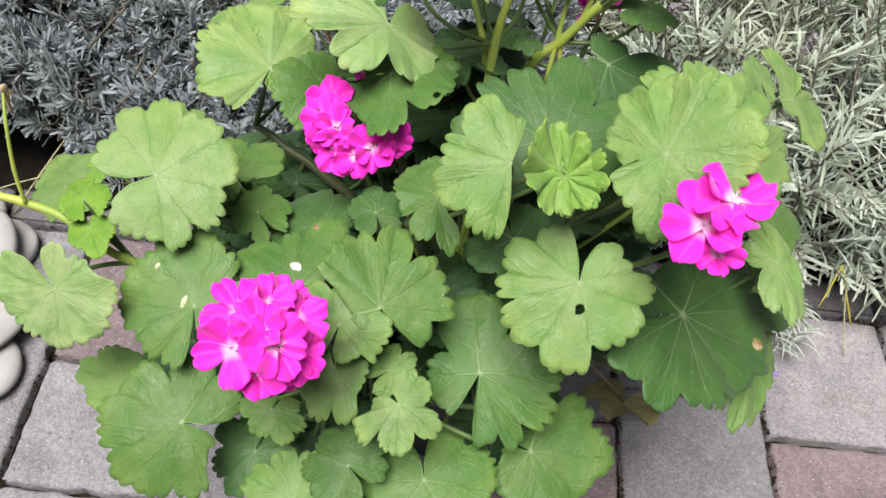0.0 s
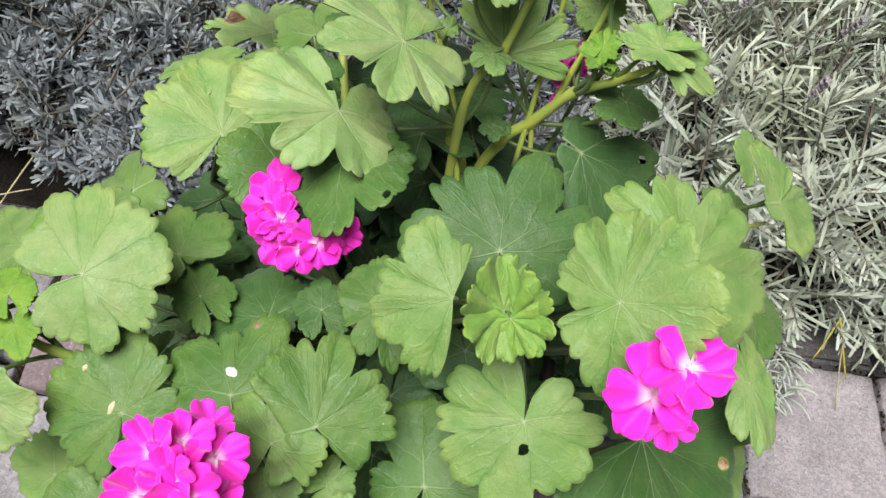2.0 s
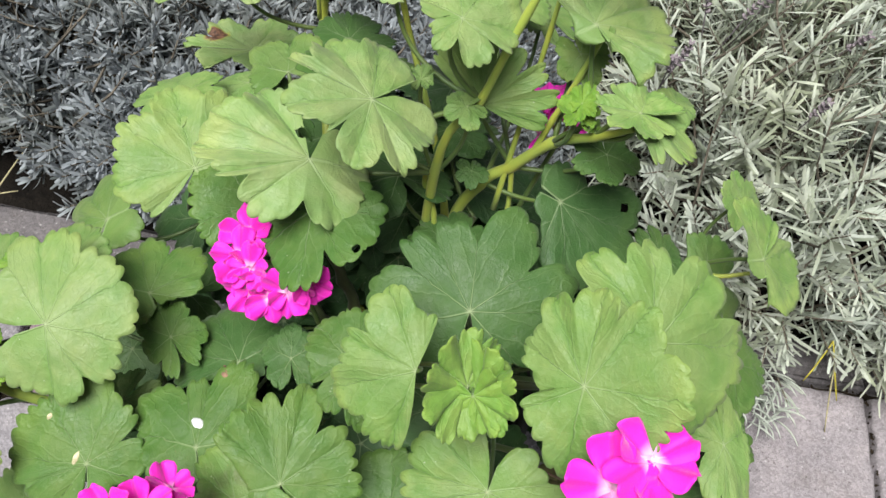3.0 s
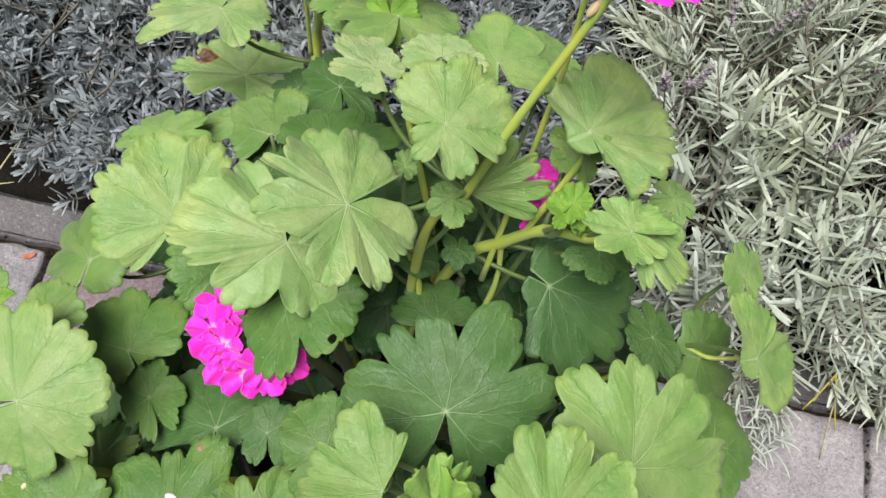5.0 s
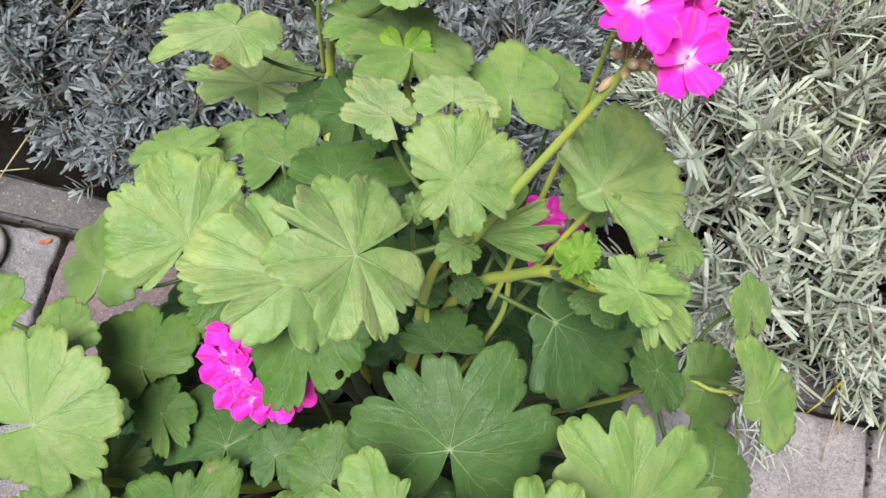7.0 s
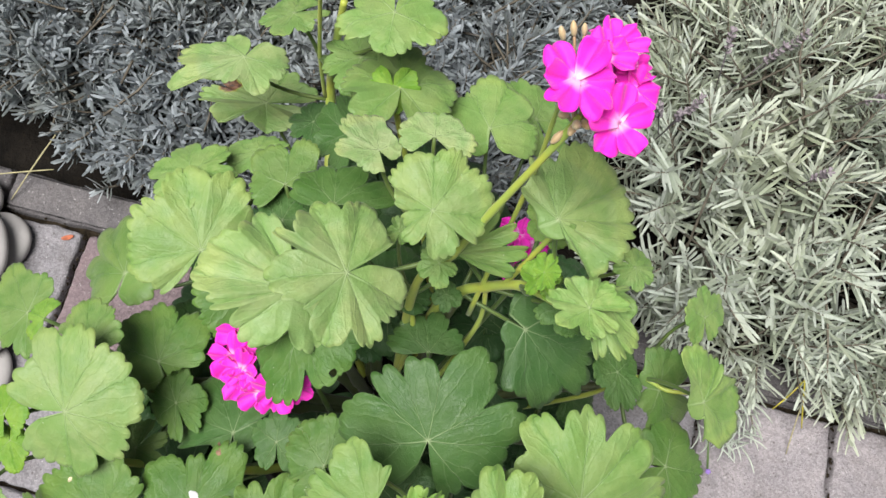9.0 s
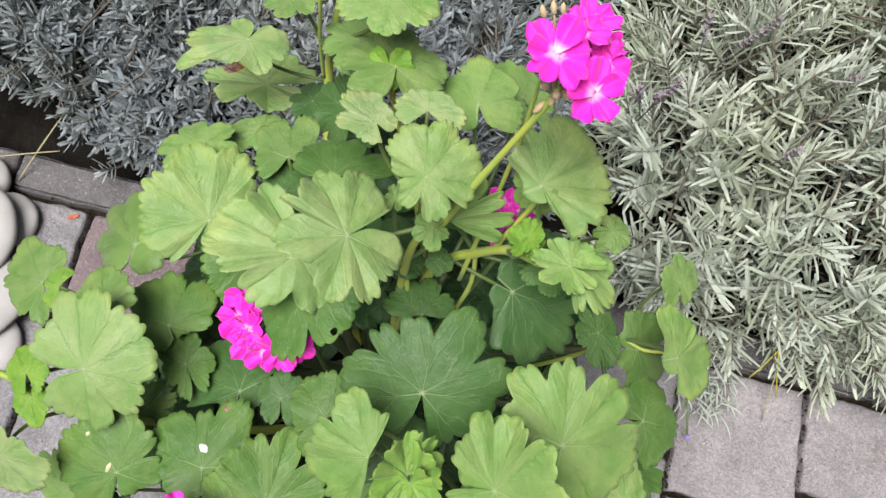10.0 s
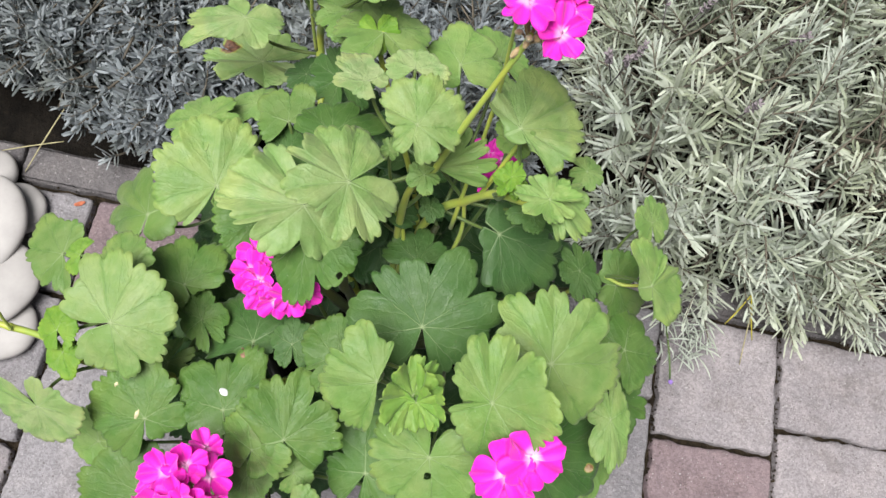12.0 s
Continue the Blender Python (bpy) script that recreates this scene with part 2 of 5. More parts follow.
def soil_material(name, dark, light, scale):
    m, t, b = material(name)
    n = Net(t)
    at = n.geometry("Position")
    c = n.mix(n.smooth(n.noise(at, scale, 5.0, 0.7), 0.3, 0.7), dark, light)
    c = n.mix(n.smooth(n.noise(at, scale * 9, 2.0), 0.55, 0.7, 0.0, 0.5), c, n.mix(1.0, light, (1.6, 1.5, 1.3, 1), "MULTIPLY"))
    n.put(b.inputs["Base Color"], c)
    b.inputs["Roughness"].default_value = 0.95
    b.inputs["Specular IOR Level"].default_value = 0.08
    n.put(b.inputs["Normal"], n.bump(n.noise(at, scale * 3, 5.0, 0.7), 0.9, 0.01))
    return m


def pebble_material():
    m, t, b = material("pale_pebble")
    n = Net(t)
    at = n.coord("Object")
    c = n.mix(n.smooth(n.noise(at, 30.0, 5.0, 0.6), 0.3, 0.7), (0.285, 0.270, 0.265, 1), (0.345, 0.328, 0.320, 1))
    c = n.mix(n.smooth(n.noise(at, 220.0, 3.0), 0.58, 0.72, 0.0, 0.25), c, (0.27, 0.255, 0.235, 1))
    n.put(b.inputs["Base Color"], c)
    b.inputs["Roughness"].default_value = 0.6
    n.put(b.inputs["Normal"], n.bump(n.noise(at, 90.0, 4.0), 0.2, 0.001))
    return m


def plain_material(name, colour, rough=0.7, scale=60.0):
    m, t, b = material(name)
    n = Net(t)
    at = n.coord("Object")
    c = n.mix(n.smooth(n.noise(at, scale, 4.0), 0.35, 0.7), colour, n.mix(1.0, colour, (0.6, 0.6, 0.6, 1), "MULTIPLY"))
    n.put(b.inputs["Base Color"], c)
    b.inputs["Roughness"].default_value = rough
    n.put(b.inputs["Normal"], n.bump(n.noise(at, scale * 5), 0.3, 0.001))
    return m


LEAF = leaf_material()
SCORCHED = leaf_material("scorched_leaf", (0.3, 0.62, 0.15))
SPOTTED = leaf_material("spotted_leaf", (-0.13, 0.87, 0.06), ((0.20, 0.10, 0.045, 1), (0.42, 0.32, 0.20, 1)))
# darker than STEM: the crown's shade is put into the stalk colour
STALK = stalk_material("leaf_stalk", (0.062, 0.115, 0.026, 1), 0.1)
STEM = stalk_material("green_stem", (0.27, 0.37, 0.065, 1), 0.1)
# branch green likewise darkened for the shade deep in the plant
INNER_STALK = stalk_material("inner_stalk", (0.050, 0.072, 0.026, 1), 0.1)
BUD = stalk_material("bud_green", (0.40, 0.33, 0.20, 1), 0.3)
PEDICEL = stalk_material("reddish_stalk", (0.26, 0.16, 0.08, 1), 0.3)
PETAL = petal_material()
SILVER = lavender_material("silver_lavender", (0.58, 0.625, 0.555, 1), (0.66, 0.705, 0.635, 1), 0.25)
OLIVE = lavender_material("lower_silver_leaf", (0.40, 0.45, 0.36, 1), (0.51, 0.56, 0.465, 1), 0.35)
SLATE = lavender_material("lower_grey_leaf", (0.205, 0.235, 0.245, 1), (0.29, 0.32, 0.335, 1), 0.25)
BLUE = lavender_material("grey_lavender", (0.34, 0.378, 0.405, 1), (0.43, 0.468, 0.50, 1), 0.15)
TWIG = plain_material("lavender_twig", (0.14, 0.12, 0.09, 1), 0.9, 80.0)
PAVER = paver_material()
JOINT = soil_material("joint_soil", (0.012, 0.010, 0.008, 1), (0.060, 0.046, 0.030, 1), 90.0)
# dark soil taken near black: shade under the plants is in its colour
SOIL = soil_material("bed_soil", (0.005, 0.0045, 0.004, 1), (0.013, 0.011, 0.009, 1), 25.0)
PEBBLE = pebble_material()
POT = plain_material("dark_pot_plastic", (0.03, 0.028, 0.026, 1), 0.5)
WITHERED = plain_material("withered_leaf", (0.24, 0.22, 0.09, 1), 0.8, 70.0)

# ---- mesh helpers ----


def mesh_of(name, verts, faces, mats, smooth=True, uv=None, which=None):
    me = bpy.data.meshes.new(name)
    me.from_pydata([tuple(v) for v in verts], [], [tuple(f) for f in faces])
    for m in mats:
        me.materials.append(m)
    if smooth:
        me.polygons.foreach_set("use_smooth", [True] * len(me.polygons))
    if which is not None:
        me.polygons.foreach_set("material_index", which)
    if uv is not None:
        layer = me.uv_layers.new(name="uv")
        loops = np.empty(len(me.loops), dtype=np.int32)
        me.loops.foreach_get("vertex_index", loops)
        layer.data.foreach_set("uv", np.asarray(uv, dtype=np.float32)[loops].ravel())
    me.update()
    return me


def thing(name, label, category, group="", kind="", data=None):
    return tagged(new(name, data), label, category, group, kind)


def part(name, me, parent, label="", m=None):
    ob = new(name, me)
    ob.parent = parent
    if m is not None:
        ob.matrix_basis = m
    return tagged(ob, label)


def tube(points, radii, sides=8):
    """A tapered round stalk through the points, closed at both ends."""
    points = [Vector(p) for p in points]
    verts, faces = [], []
    side = None
    for i, p in enumerate(points):
        along = (points[min(i + 1, len(points) - 1)] - points[max(i - 1, 0)]).normalized()
        if side is None:
            side = along.orthogonal().normalized()
        side = (side - along * side.dot(along)).normalized()
        up = along.cross(side)
        for s in range(sides):
            a = 2 * math.pi * s / sides
            verts.append(p + radii[i] * (math.cos(a) * side + math.sin(a) * up))
    for i in range(len(points) - 1):
        for s in range(sides):
            a, b = i * sides + s, i * sides + (s + 1) % sides
            faces.append((a, b, b + sides, a + sides))
    faces.append(tuple(range(sides - 1, -1, -1)))
    faces.append(tuple(range((len(points) - 1) * sides, len(points) * sides)))
    return verts, faces


def bend(a, b, c, steps=8):
    """Points along a smooth arc from a over the guide b to c."""
    a, b, c = Vector(a), Vector(b), Vector(c)
    return [(1 - t) ** 2 * a + 2 * t * (1 - t) * b + t * t * c for t in (i / steps for i in range(steps + 1))]


# ---- ground ----
def sheet(name, x0, x1, y0, y1, z, mat, label, category):
    me = mesh_of(name, [(x0, y0, z), (x1, y0, z), (x1, y1, z), (x0, y1, z)], [(0, 1, 2, 3)], [mat], False)
    return thing(name, label, category, "", "structure", me)


sheet("ground", -300, 300, -300, 300, -0.090, JOINT, "dark earth round the paving and the planted bed", "ground")
BED_Y = 0.163
sheet("joint_soil", -1.5, 1.5, -1.3, BED_Y + 0.050, -0.016, JOINT, "dark soil filling the joints between the paving stones", "soil")


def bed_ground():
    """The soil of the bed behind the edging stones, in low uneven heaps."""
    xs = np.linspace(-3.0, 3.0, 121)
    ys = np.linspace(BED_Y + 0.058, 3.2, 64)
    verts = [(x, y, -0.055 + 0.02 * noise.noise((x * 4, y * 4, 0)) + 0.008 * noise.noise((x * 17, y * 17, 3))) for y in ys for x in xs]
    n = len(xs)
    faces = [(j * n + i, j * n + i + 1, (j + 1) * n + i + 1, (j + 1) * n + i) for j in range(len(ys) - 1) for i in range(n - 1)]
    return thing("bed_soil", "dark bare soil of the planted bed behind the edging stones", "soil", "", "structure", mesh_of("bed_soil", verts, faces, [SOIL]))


bed_ground()

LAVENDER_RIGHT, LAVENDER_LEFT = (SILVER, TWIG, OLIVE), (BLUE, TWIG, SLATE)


def lavender(name, label, seed, shoots, mats, area, height, leaf_long, leaf_wide, pairs, shoot_long, spread, messy, lean, middle, least=0.02, apart=0.0):
    """A low bush: shoots that lean out of a mound, each with crossed pairs of narrow leaves and short ones in their axils; apart: least distance of the outer tips."""
    rng = np.random.default_rng(seed)
    root = thing(name, label, "shrub")
    verts, faces, which, count = [], [], [], 0
    tv, tf = [], []
    (x0, x1, y0, y1) = area
    made, tries, outer = 0, 0, {}
    while made < shoots:
        x, y = rng.uniform(x0, x1), rng.uniform(y0, y1)
        top = height(x, y)
        if top <= least:
            continue
        tries += 1
        cell = (int(x / apart), int(y / apart))
        near = [p for i in (-1, 0, 1) for j in (-1, 0, 1) for p in outer.get((cell[0] + i, cell[1] + j), ())]
        crowded = any(math.hypot(x - p[0], y - p[1]) < apart for p in near)
        if crowded and tries % 5:
            continue
        if not crowded:
            outer.setdefault(cell, []).append((x, y))
        made += 1
        gx = (height(x + 0.03, y) - height(x - 0.03, y)) / 0.06
        gy = (height(x, y + 0.03) - height(x, y - 0.03)) / 0.06
        out = np.array([-gx * 0.8, -gy * 0.8, lean])
        out += np.array([(x - middle[0]) * middle[2], (y - middle[1]) * middle[2], 0.0])
        out += rng.normal(0, middle[3], 3) * np.array([1, 1, 0.3])
        out /= np.linalg.norm(out)
        long = shoot_long * rng.uniform(0.7, 1.3)
        depth = rng.uniform(0.15, 0.55) * top if crowded else 0.0
        tip = np.array([x, y, top - depth]) + rng.normal(0, 0.012, 3)
        foot = tip - out * long
        a = np.cross(out, rng.normal(0, 1, 3))
        a /= np.linalg.norm(a)
        b = np.cross(out, a)
        curl = rng.normal(0, 0.10, 3)
        nodes = max(3, int(pairs * rng.uniform(0.8, 1.2)))
        for k in range(nodes):
            s = (k + 0.6) / nodes
            at = foot + out * long * s + curl * long * (s - s * s)
            grow = min(1.0, 0.6 + 1.4 * s) * (1.12 - 0.66 * s ** 2.2)
            open_ = spread * (1.3 - 0.95 * s)
            for j in range(4 if k % 2 else 2):
                d0 = (a if (k % 2) ^ (j > 1) else b) * (1 if j % 2 else -1) + rng.normal(0, messy, 3)
                d0 -= out * d0.dot(out)
                d0 /= np.linalg.norm(d0)
                way = d0 * math.sin(open_) + out * math.cos(open_)
                wid = np.cross(way, out)
                wid /= np.linalg.norm(wid) + 1e-9
                face = np.cross(wid, way)
                ln = leaf_long * grow * rng.uniform(0.75, 1.2) * (0.6 if j > 1 else 1.0)
                wd = leaf_wide * rng.uniform(0.8, 1.15) * (0.7 + 0.3 * grow)
                droop = rng.uniform(-0.34, 0.04) if rng.random() < 0.75 else rng.uniform(0.0, 0.25)
                sag = face * (1 if face[2] > 0 else -1)
                under = []
                for u, w in ((0.0, 0.50), (0.50, 1.0), (0.92, 0.72)):
                    mid = at + way * ln * u - sag * (droop * ln * u * u)
                    verts.append(mid - wid * wd * w * 0.5)
                    verts.append(mid + sag * wd * 0.06 * w)
                    verts.append(mid + wid * wd * w * 0.5)
                    under += [verts[-3], verts[-1]]
                verts.append(at + way * ln - sag * droop * ln)
                verts += under + [verts[-1]]
                for q in (count, count + 3):
                    faces.append((q, q + 1, q + 4, q + 3))
                    faces.append((q + 1, q + 2, q + 5, q + 4))
                q = count + 6
                faces.extend(((q, q + 1, q + 3), (q + 1, q + 2, q + 3)))
                q = count + 10
                faces.extend(((q + 1, q, q + 2, q + 3), (q + 3, q + 2, q + 4, q + 5), (q + 5, q + 4, q + 6)))
                # leaves on the lower half of a shoot take the second, darker material
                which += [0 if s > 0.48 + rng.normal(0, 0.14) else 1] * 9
                count += 17
        low = foot - np.array([out[0] * 0.8, out[1] * 0.8, 0.35]) * max(0.02, (top - long) * 0.8)
        v, f = tube([Vector(low), Vector(foot), Vector(foot + out * long * 0.5 + curl * long * 0.25), Vector(tip)], [0.0016, 0.0014, 0.0011, 0.0006], 4)
        o = len(tv)
        tv += v
        tf += [tuple(i + o for i in q) for q in f]
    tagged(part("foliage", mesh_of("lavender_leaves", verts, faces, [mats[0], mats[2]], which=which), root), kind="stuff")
    tagged(part("woody_base", mesh_of("lavender_twigs", tv, tf, [mats[1]]), root), kind="stuff")
    return root


def mound(cx, cy, rx, ry, top, rough, seed):
    def height(x, y):
        d = abs((x - cx) / rx) ** 4 + abs((y - cy) / ry) ** 4
        if d >= 1:
            return 0.0
        return top * (1 - d) ** 0.30 * (1 + rough * noise.noise((x * 9, y * 9, seed)) + 0.5 * rough * noise.noise((x * 25, y * 25, seed)) + 0.6 * rough * noise.noise((x * 48, y * 48, seed)))
    return height


def set_back(height):
    """The same mound with its front edge set back towards the pebbles, where bare soil shows."""
    return lambda x, y: height(x, y - 0.060 * min(1.0, max(0.0, (-0.385 - x) / 0.08)))


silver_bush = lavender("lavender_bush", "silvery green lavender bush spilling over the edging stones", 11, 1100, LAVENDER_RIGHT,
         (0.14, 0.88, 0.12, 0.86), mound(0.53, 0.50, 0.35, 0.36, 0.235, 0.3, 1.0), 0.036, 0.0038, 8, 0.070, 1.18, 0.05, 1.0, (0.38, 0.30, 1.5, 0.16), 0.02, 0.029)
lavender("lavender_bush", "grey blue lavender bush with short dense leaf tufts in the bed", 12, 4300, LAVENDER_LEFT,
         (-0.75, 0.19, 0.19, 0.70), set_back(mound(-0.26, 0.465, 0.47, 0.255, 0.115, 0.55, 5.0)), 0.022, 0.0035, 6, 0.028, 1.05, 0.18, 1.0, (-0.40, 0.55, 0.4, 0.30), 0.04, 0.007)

MAUVE = plain_material("spent_lavender_flower", (0.25, 0.215, 0.235, 1), 0.9, 300.0)


def flower_spike(x, y, z, lean_x, lean_y, seed):
    """A spent lavender spike: whorls of small dry calyces on a thin stalk."""
    rng = random.Random(seed)
    way = Vector((lean_x, lean_y, 1)).normalized()
    side = way.orthogonal().normalized()
    verts, faces = tube([Vector((x, y, z)) - way * 0.06, Vector((x, y, z)), Vector((x, y, z)) + way * 0.03], [0.0007, 0.0007, 0.0005], 5)
    for k in range(30):
        a = rng.uniform(0, 6.28)
        d = (math.cos(a) * side + math.sin(a) * way.cross(side) + way * 0.8).normalized()
        foot = Vector((x, y, z)) + way * (0.034 * (k // 6) / 5)
        v, f = tube([foot, foot + d * 0.002, foot + d * 0.0048, foot + d * 0.0062], [0.0006, 0.0014, 0.0013, 0.0004], 5)
        o = len(verts)
        verts += v
        faces += [tuple(i + o for i in q) for q in f]
    part("flower_spike", mesh_of("flower_spike", verts, faces, [MAUVE]), silver_bush, "spent mauve grey flower spike")


flower_spike(0.216, 0.369, 0.225, -0.3, -0.2, 0)
flower_spike(0.243, 0.38, 0.225, 0.2, 0.1, 1)
flower_spike(0.234, 0.37, 0.225, -0.1, -0.3, 2)
flower_spike(0.315, 0.46, 0.225, 0.3, 0.2, 3)
flower_spike(0.377, 0.341, 0.225, 0.1, -0.1, 4)
flower_spike(0.274, 0.459, 0.225, -0.2, 0.3, 5)
flower_spike(0.337, 0.483, 0.225, 0.25, 0.1, 6)
flower_spike(0.424, 0.443, 0.225, 0.3, -0.2, 7)

# ---- pebbles beside the pot ----


def pebble(x, y, z, rx, ry, rz, turn, tip, roll):
    bm = bmesh.new()
    bmesh.ops.create_icosphere(bm, subdivisions=4, radius=1.0)
    seed = x * 31 + y * 17
    for v in bm.verts:
        flat = math.copysign(abs(v.co.z) ** 0.8, v.co.z)
        w = 1 + 0.07 * noise.noise((v.co.x * 1.3 + seed, v.co.y * 1.3, v.co.z))
        v.co = Vector((v.co.x * rx * w, v.co.y * ry * w, flat * rz * w))
    me = bpy.data.meshes.new("pebble")
    bm.to_mesh(me)
    bm.free()
    me.materials.append(PEBBLE)
    me.polygons.foreach_set("use_smooth", [True] * len(me.polygons))
    ob = thing("pebble", "smooth flat pale grey pebble in a pile on the paving", "stone", "pile of pale pebbles", "", me)
    ob.matrix_world = pose(x, y, z, tip, roll, turn)
    return ob


pebble(-0.458, 0.124, 0.013, 0.036, 0.034, 0.012, 20, 2, 3)
pebble(-0.427, -0.024, 0.013, 0.043, 0.040, 0.012, 35, 0, 4)
pebble(-0.444, 0.026, 0.030, 0.055, 0.048, 0.012, 80, 4, 5)
pebble(-0.506, 0.159, 0.014, 0.037, 0.034, 0.013, 60, 0, 0)
pebble(-0.473, 0.092, 0.038, 0.062, 0.046, 0.013, 95, -3, -5)
pebble(-0.512, -0.052, 0.014, 0.050, 0.045, 0.013, 120, 0, 0)
pebble(-0.545, 0.030, 0.014, 0.048, 0.044, 0.013, 10, 0, 0)
pebble(-0.572, 0.118, 0.014, 0.046, 0.042, 0.013, 45, 0, 0)

# ---- geranium ----
geranium = thing("geranium_plant", "bushy potted geranium with scalloped green leaves and magenta flower heads", "plant")
pot = thing("flower_pot", "dark plastic flower pot filled with soil under the geranium", "pot")


def lathe(profile, sides=40):
    verts = [(r * math.cos(2 * math.pi * s / sides), r * math.sin(2 * math.pi * s / sides), z) for r, z in profile for s in range(sides)]
    faces = [(i * sides + s, i * sides + (s + 1) % sides, (i + 1) * sides + (s + 1) % sides, (i + 1) * sides + s) for i in range(len(profile) - 1) for s in range(sides)]
    return verts, faces + [tuple(range((len(profile) - 1) * sides, len(profile) * sides))]


POT_X, POT_Y = 0.02, 0.03
v, f = lathe([(0.0, 0.0), (0.085, 0.0), (0.09, 0.004), (0.112, 0.165), (0.118, 0.167), (0.119, 0.185), (0.112, 0.186), (0.108, 0.165), (0.106, 0.15)])
part("shell", mesh_of("pot_shell", v, f, [POT]), pot, "", pose(POT_X, POT_Y, 0))
v, f = lathe([(0.1065, 0.150), (0.10, 0.158), (0.06, 0.162), (0.02, 0.165)])
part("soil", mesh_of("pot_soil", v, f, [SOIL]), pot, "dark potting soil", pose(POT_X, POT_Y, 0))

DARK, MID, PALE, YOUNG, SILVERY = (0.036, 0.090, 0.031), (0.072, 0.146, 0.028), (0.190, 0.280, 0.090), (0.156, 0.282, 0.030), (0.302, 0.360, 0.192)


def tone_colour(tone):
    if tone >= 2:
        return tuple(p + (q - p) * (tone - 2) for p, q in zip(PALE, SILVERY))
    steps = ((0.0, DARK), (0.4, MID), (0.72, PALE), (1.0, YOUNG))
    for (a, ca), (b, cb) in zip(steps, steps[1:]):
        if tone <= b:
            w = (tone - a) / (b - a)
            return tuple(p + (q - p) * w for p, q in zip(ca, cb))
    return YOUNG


LEAF_COUNT = [0]
JOINTS = []


def branch(angle, reach, top, seed):
    """A woody branch from the soil out into the crown; its joints carry the leaf stalks."""
    rng = random.Random(seed)
    d = Vector((math.sin(radians(angle)), math.cos(radians(angle)), 0))
    foot = Vector((POT_X, POT_Y, 0.158)) + d * 0.02
    line = bend(foot, foot + d * reach * 0.35 + Vector((0, 0, (top - 0.158) * 0.75)), foot + d * reach + Vector((0, 0, top - 0.158)), 14)
    line = [p + Vector((rng.uniform(-1, 1), rng.uniform(-1, 1), 0)) * 0.002 for p in line]
    v, f = tube(line, [(0.0055 - 0.0024 * i / 14) * (1.2 if i % 3 == 0 else 1.0) for i in range(15)], 9)
    part("branch", mesh_of("branch", v, f, [INNER_STALK]), geranium)
    JOINTS.extend(line[2:])


def nearest_joint(at, normal):
    low = [p for p in JOINTS if p.z < at.z - 0.018] or JOINTS
    return min(low, key=lambda p: (p - at).length + 0.5 * abs((at - p).normalized().dot(normal) - 0.75) * 0.05)


for k in range(9):
    branch(k * 40 + 12, (0.15, 0.17, 0.14)[k % 3], (0.25, 0.27, 0.23)[k % 3], k)
for k in range(4):
    branch(k * 90 + 30, 0.06, (0.33, 0.31, 0.34, 0.32)[k], 20 + k)
branch(-20, 0.12, 0.29, 31)
branch(-100, 0.20, 0.29, 32)
branch(75, 0.19, 0.30, 33)
# joints of the long upright stems, which carry the upper leaves
JOINTS += [Vector(p) for p in ((0.060, 0.100, 0.375), (0.076, 0.104, 0.393), (0.096, 0.100, 0.430), (0.115, 0.087, 0.458), (0.047, 0.101, 0.455), (0.027, 0.084, 0.400), (0.062, 0.113, 0.515),
                               (-0.079, 0.241, 0.340), (-0.074, 0.242, 0.400), (-0.080, 0.233, 0.420), (-0.239, -0.064, 0.335), (-0.197, -0.075, 0.310), (0.203, 0.078, 0.335))]
PLACED = []


VEIN_STEP = radians(40)


def lobes_of(rng, gap):
    """A usual rim: cuts and lobes in turn, each as its angle from the tip and its reach."""
    count = rng.choice((5, 7, 7))
    end = 180 - gap / 2
    edges = [-end] + [-end + 2 * end * (i + rng.uniform(-0.16, 0.16)) / count for i in range(1, count)] + [end]
    rim = [(-end, 0.45)]
    for i, (a, b) in enumerate(zip(edges, edges[1:])):
        rim.append(((a + b) / 2 + rng.uniform(-4, 4), rng.uniform(0.95, 1.12) * (0.90 if i in (0, count - 1) else 1.0)))
        rim.append((b, rng.uniform(0.70, 0.92) if i < count - 1 else 0.45))
    return rim


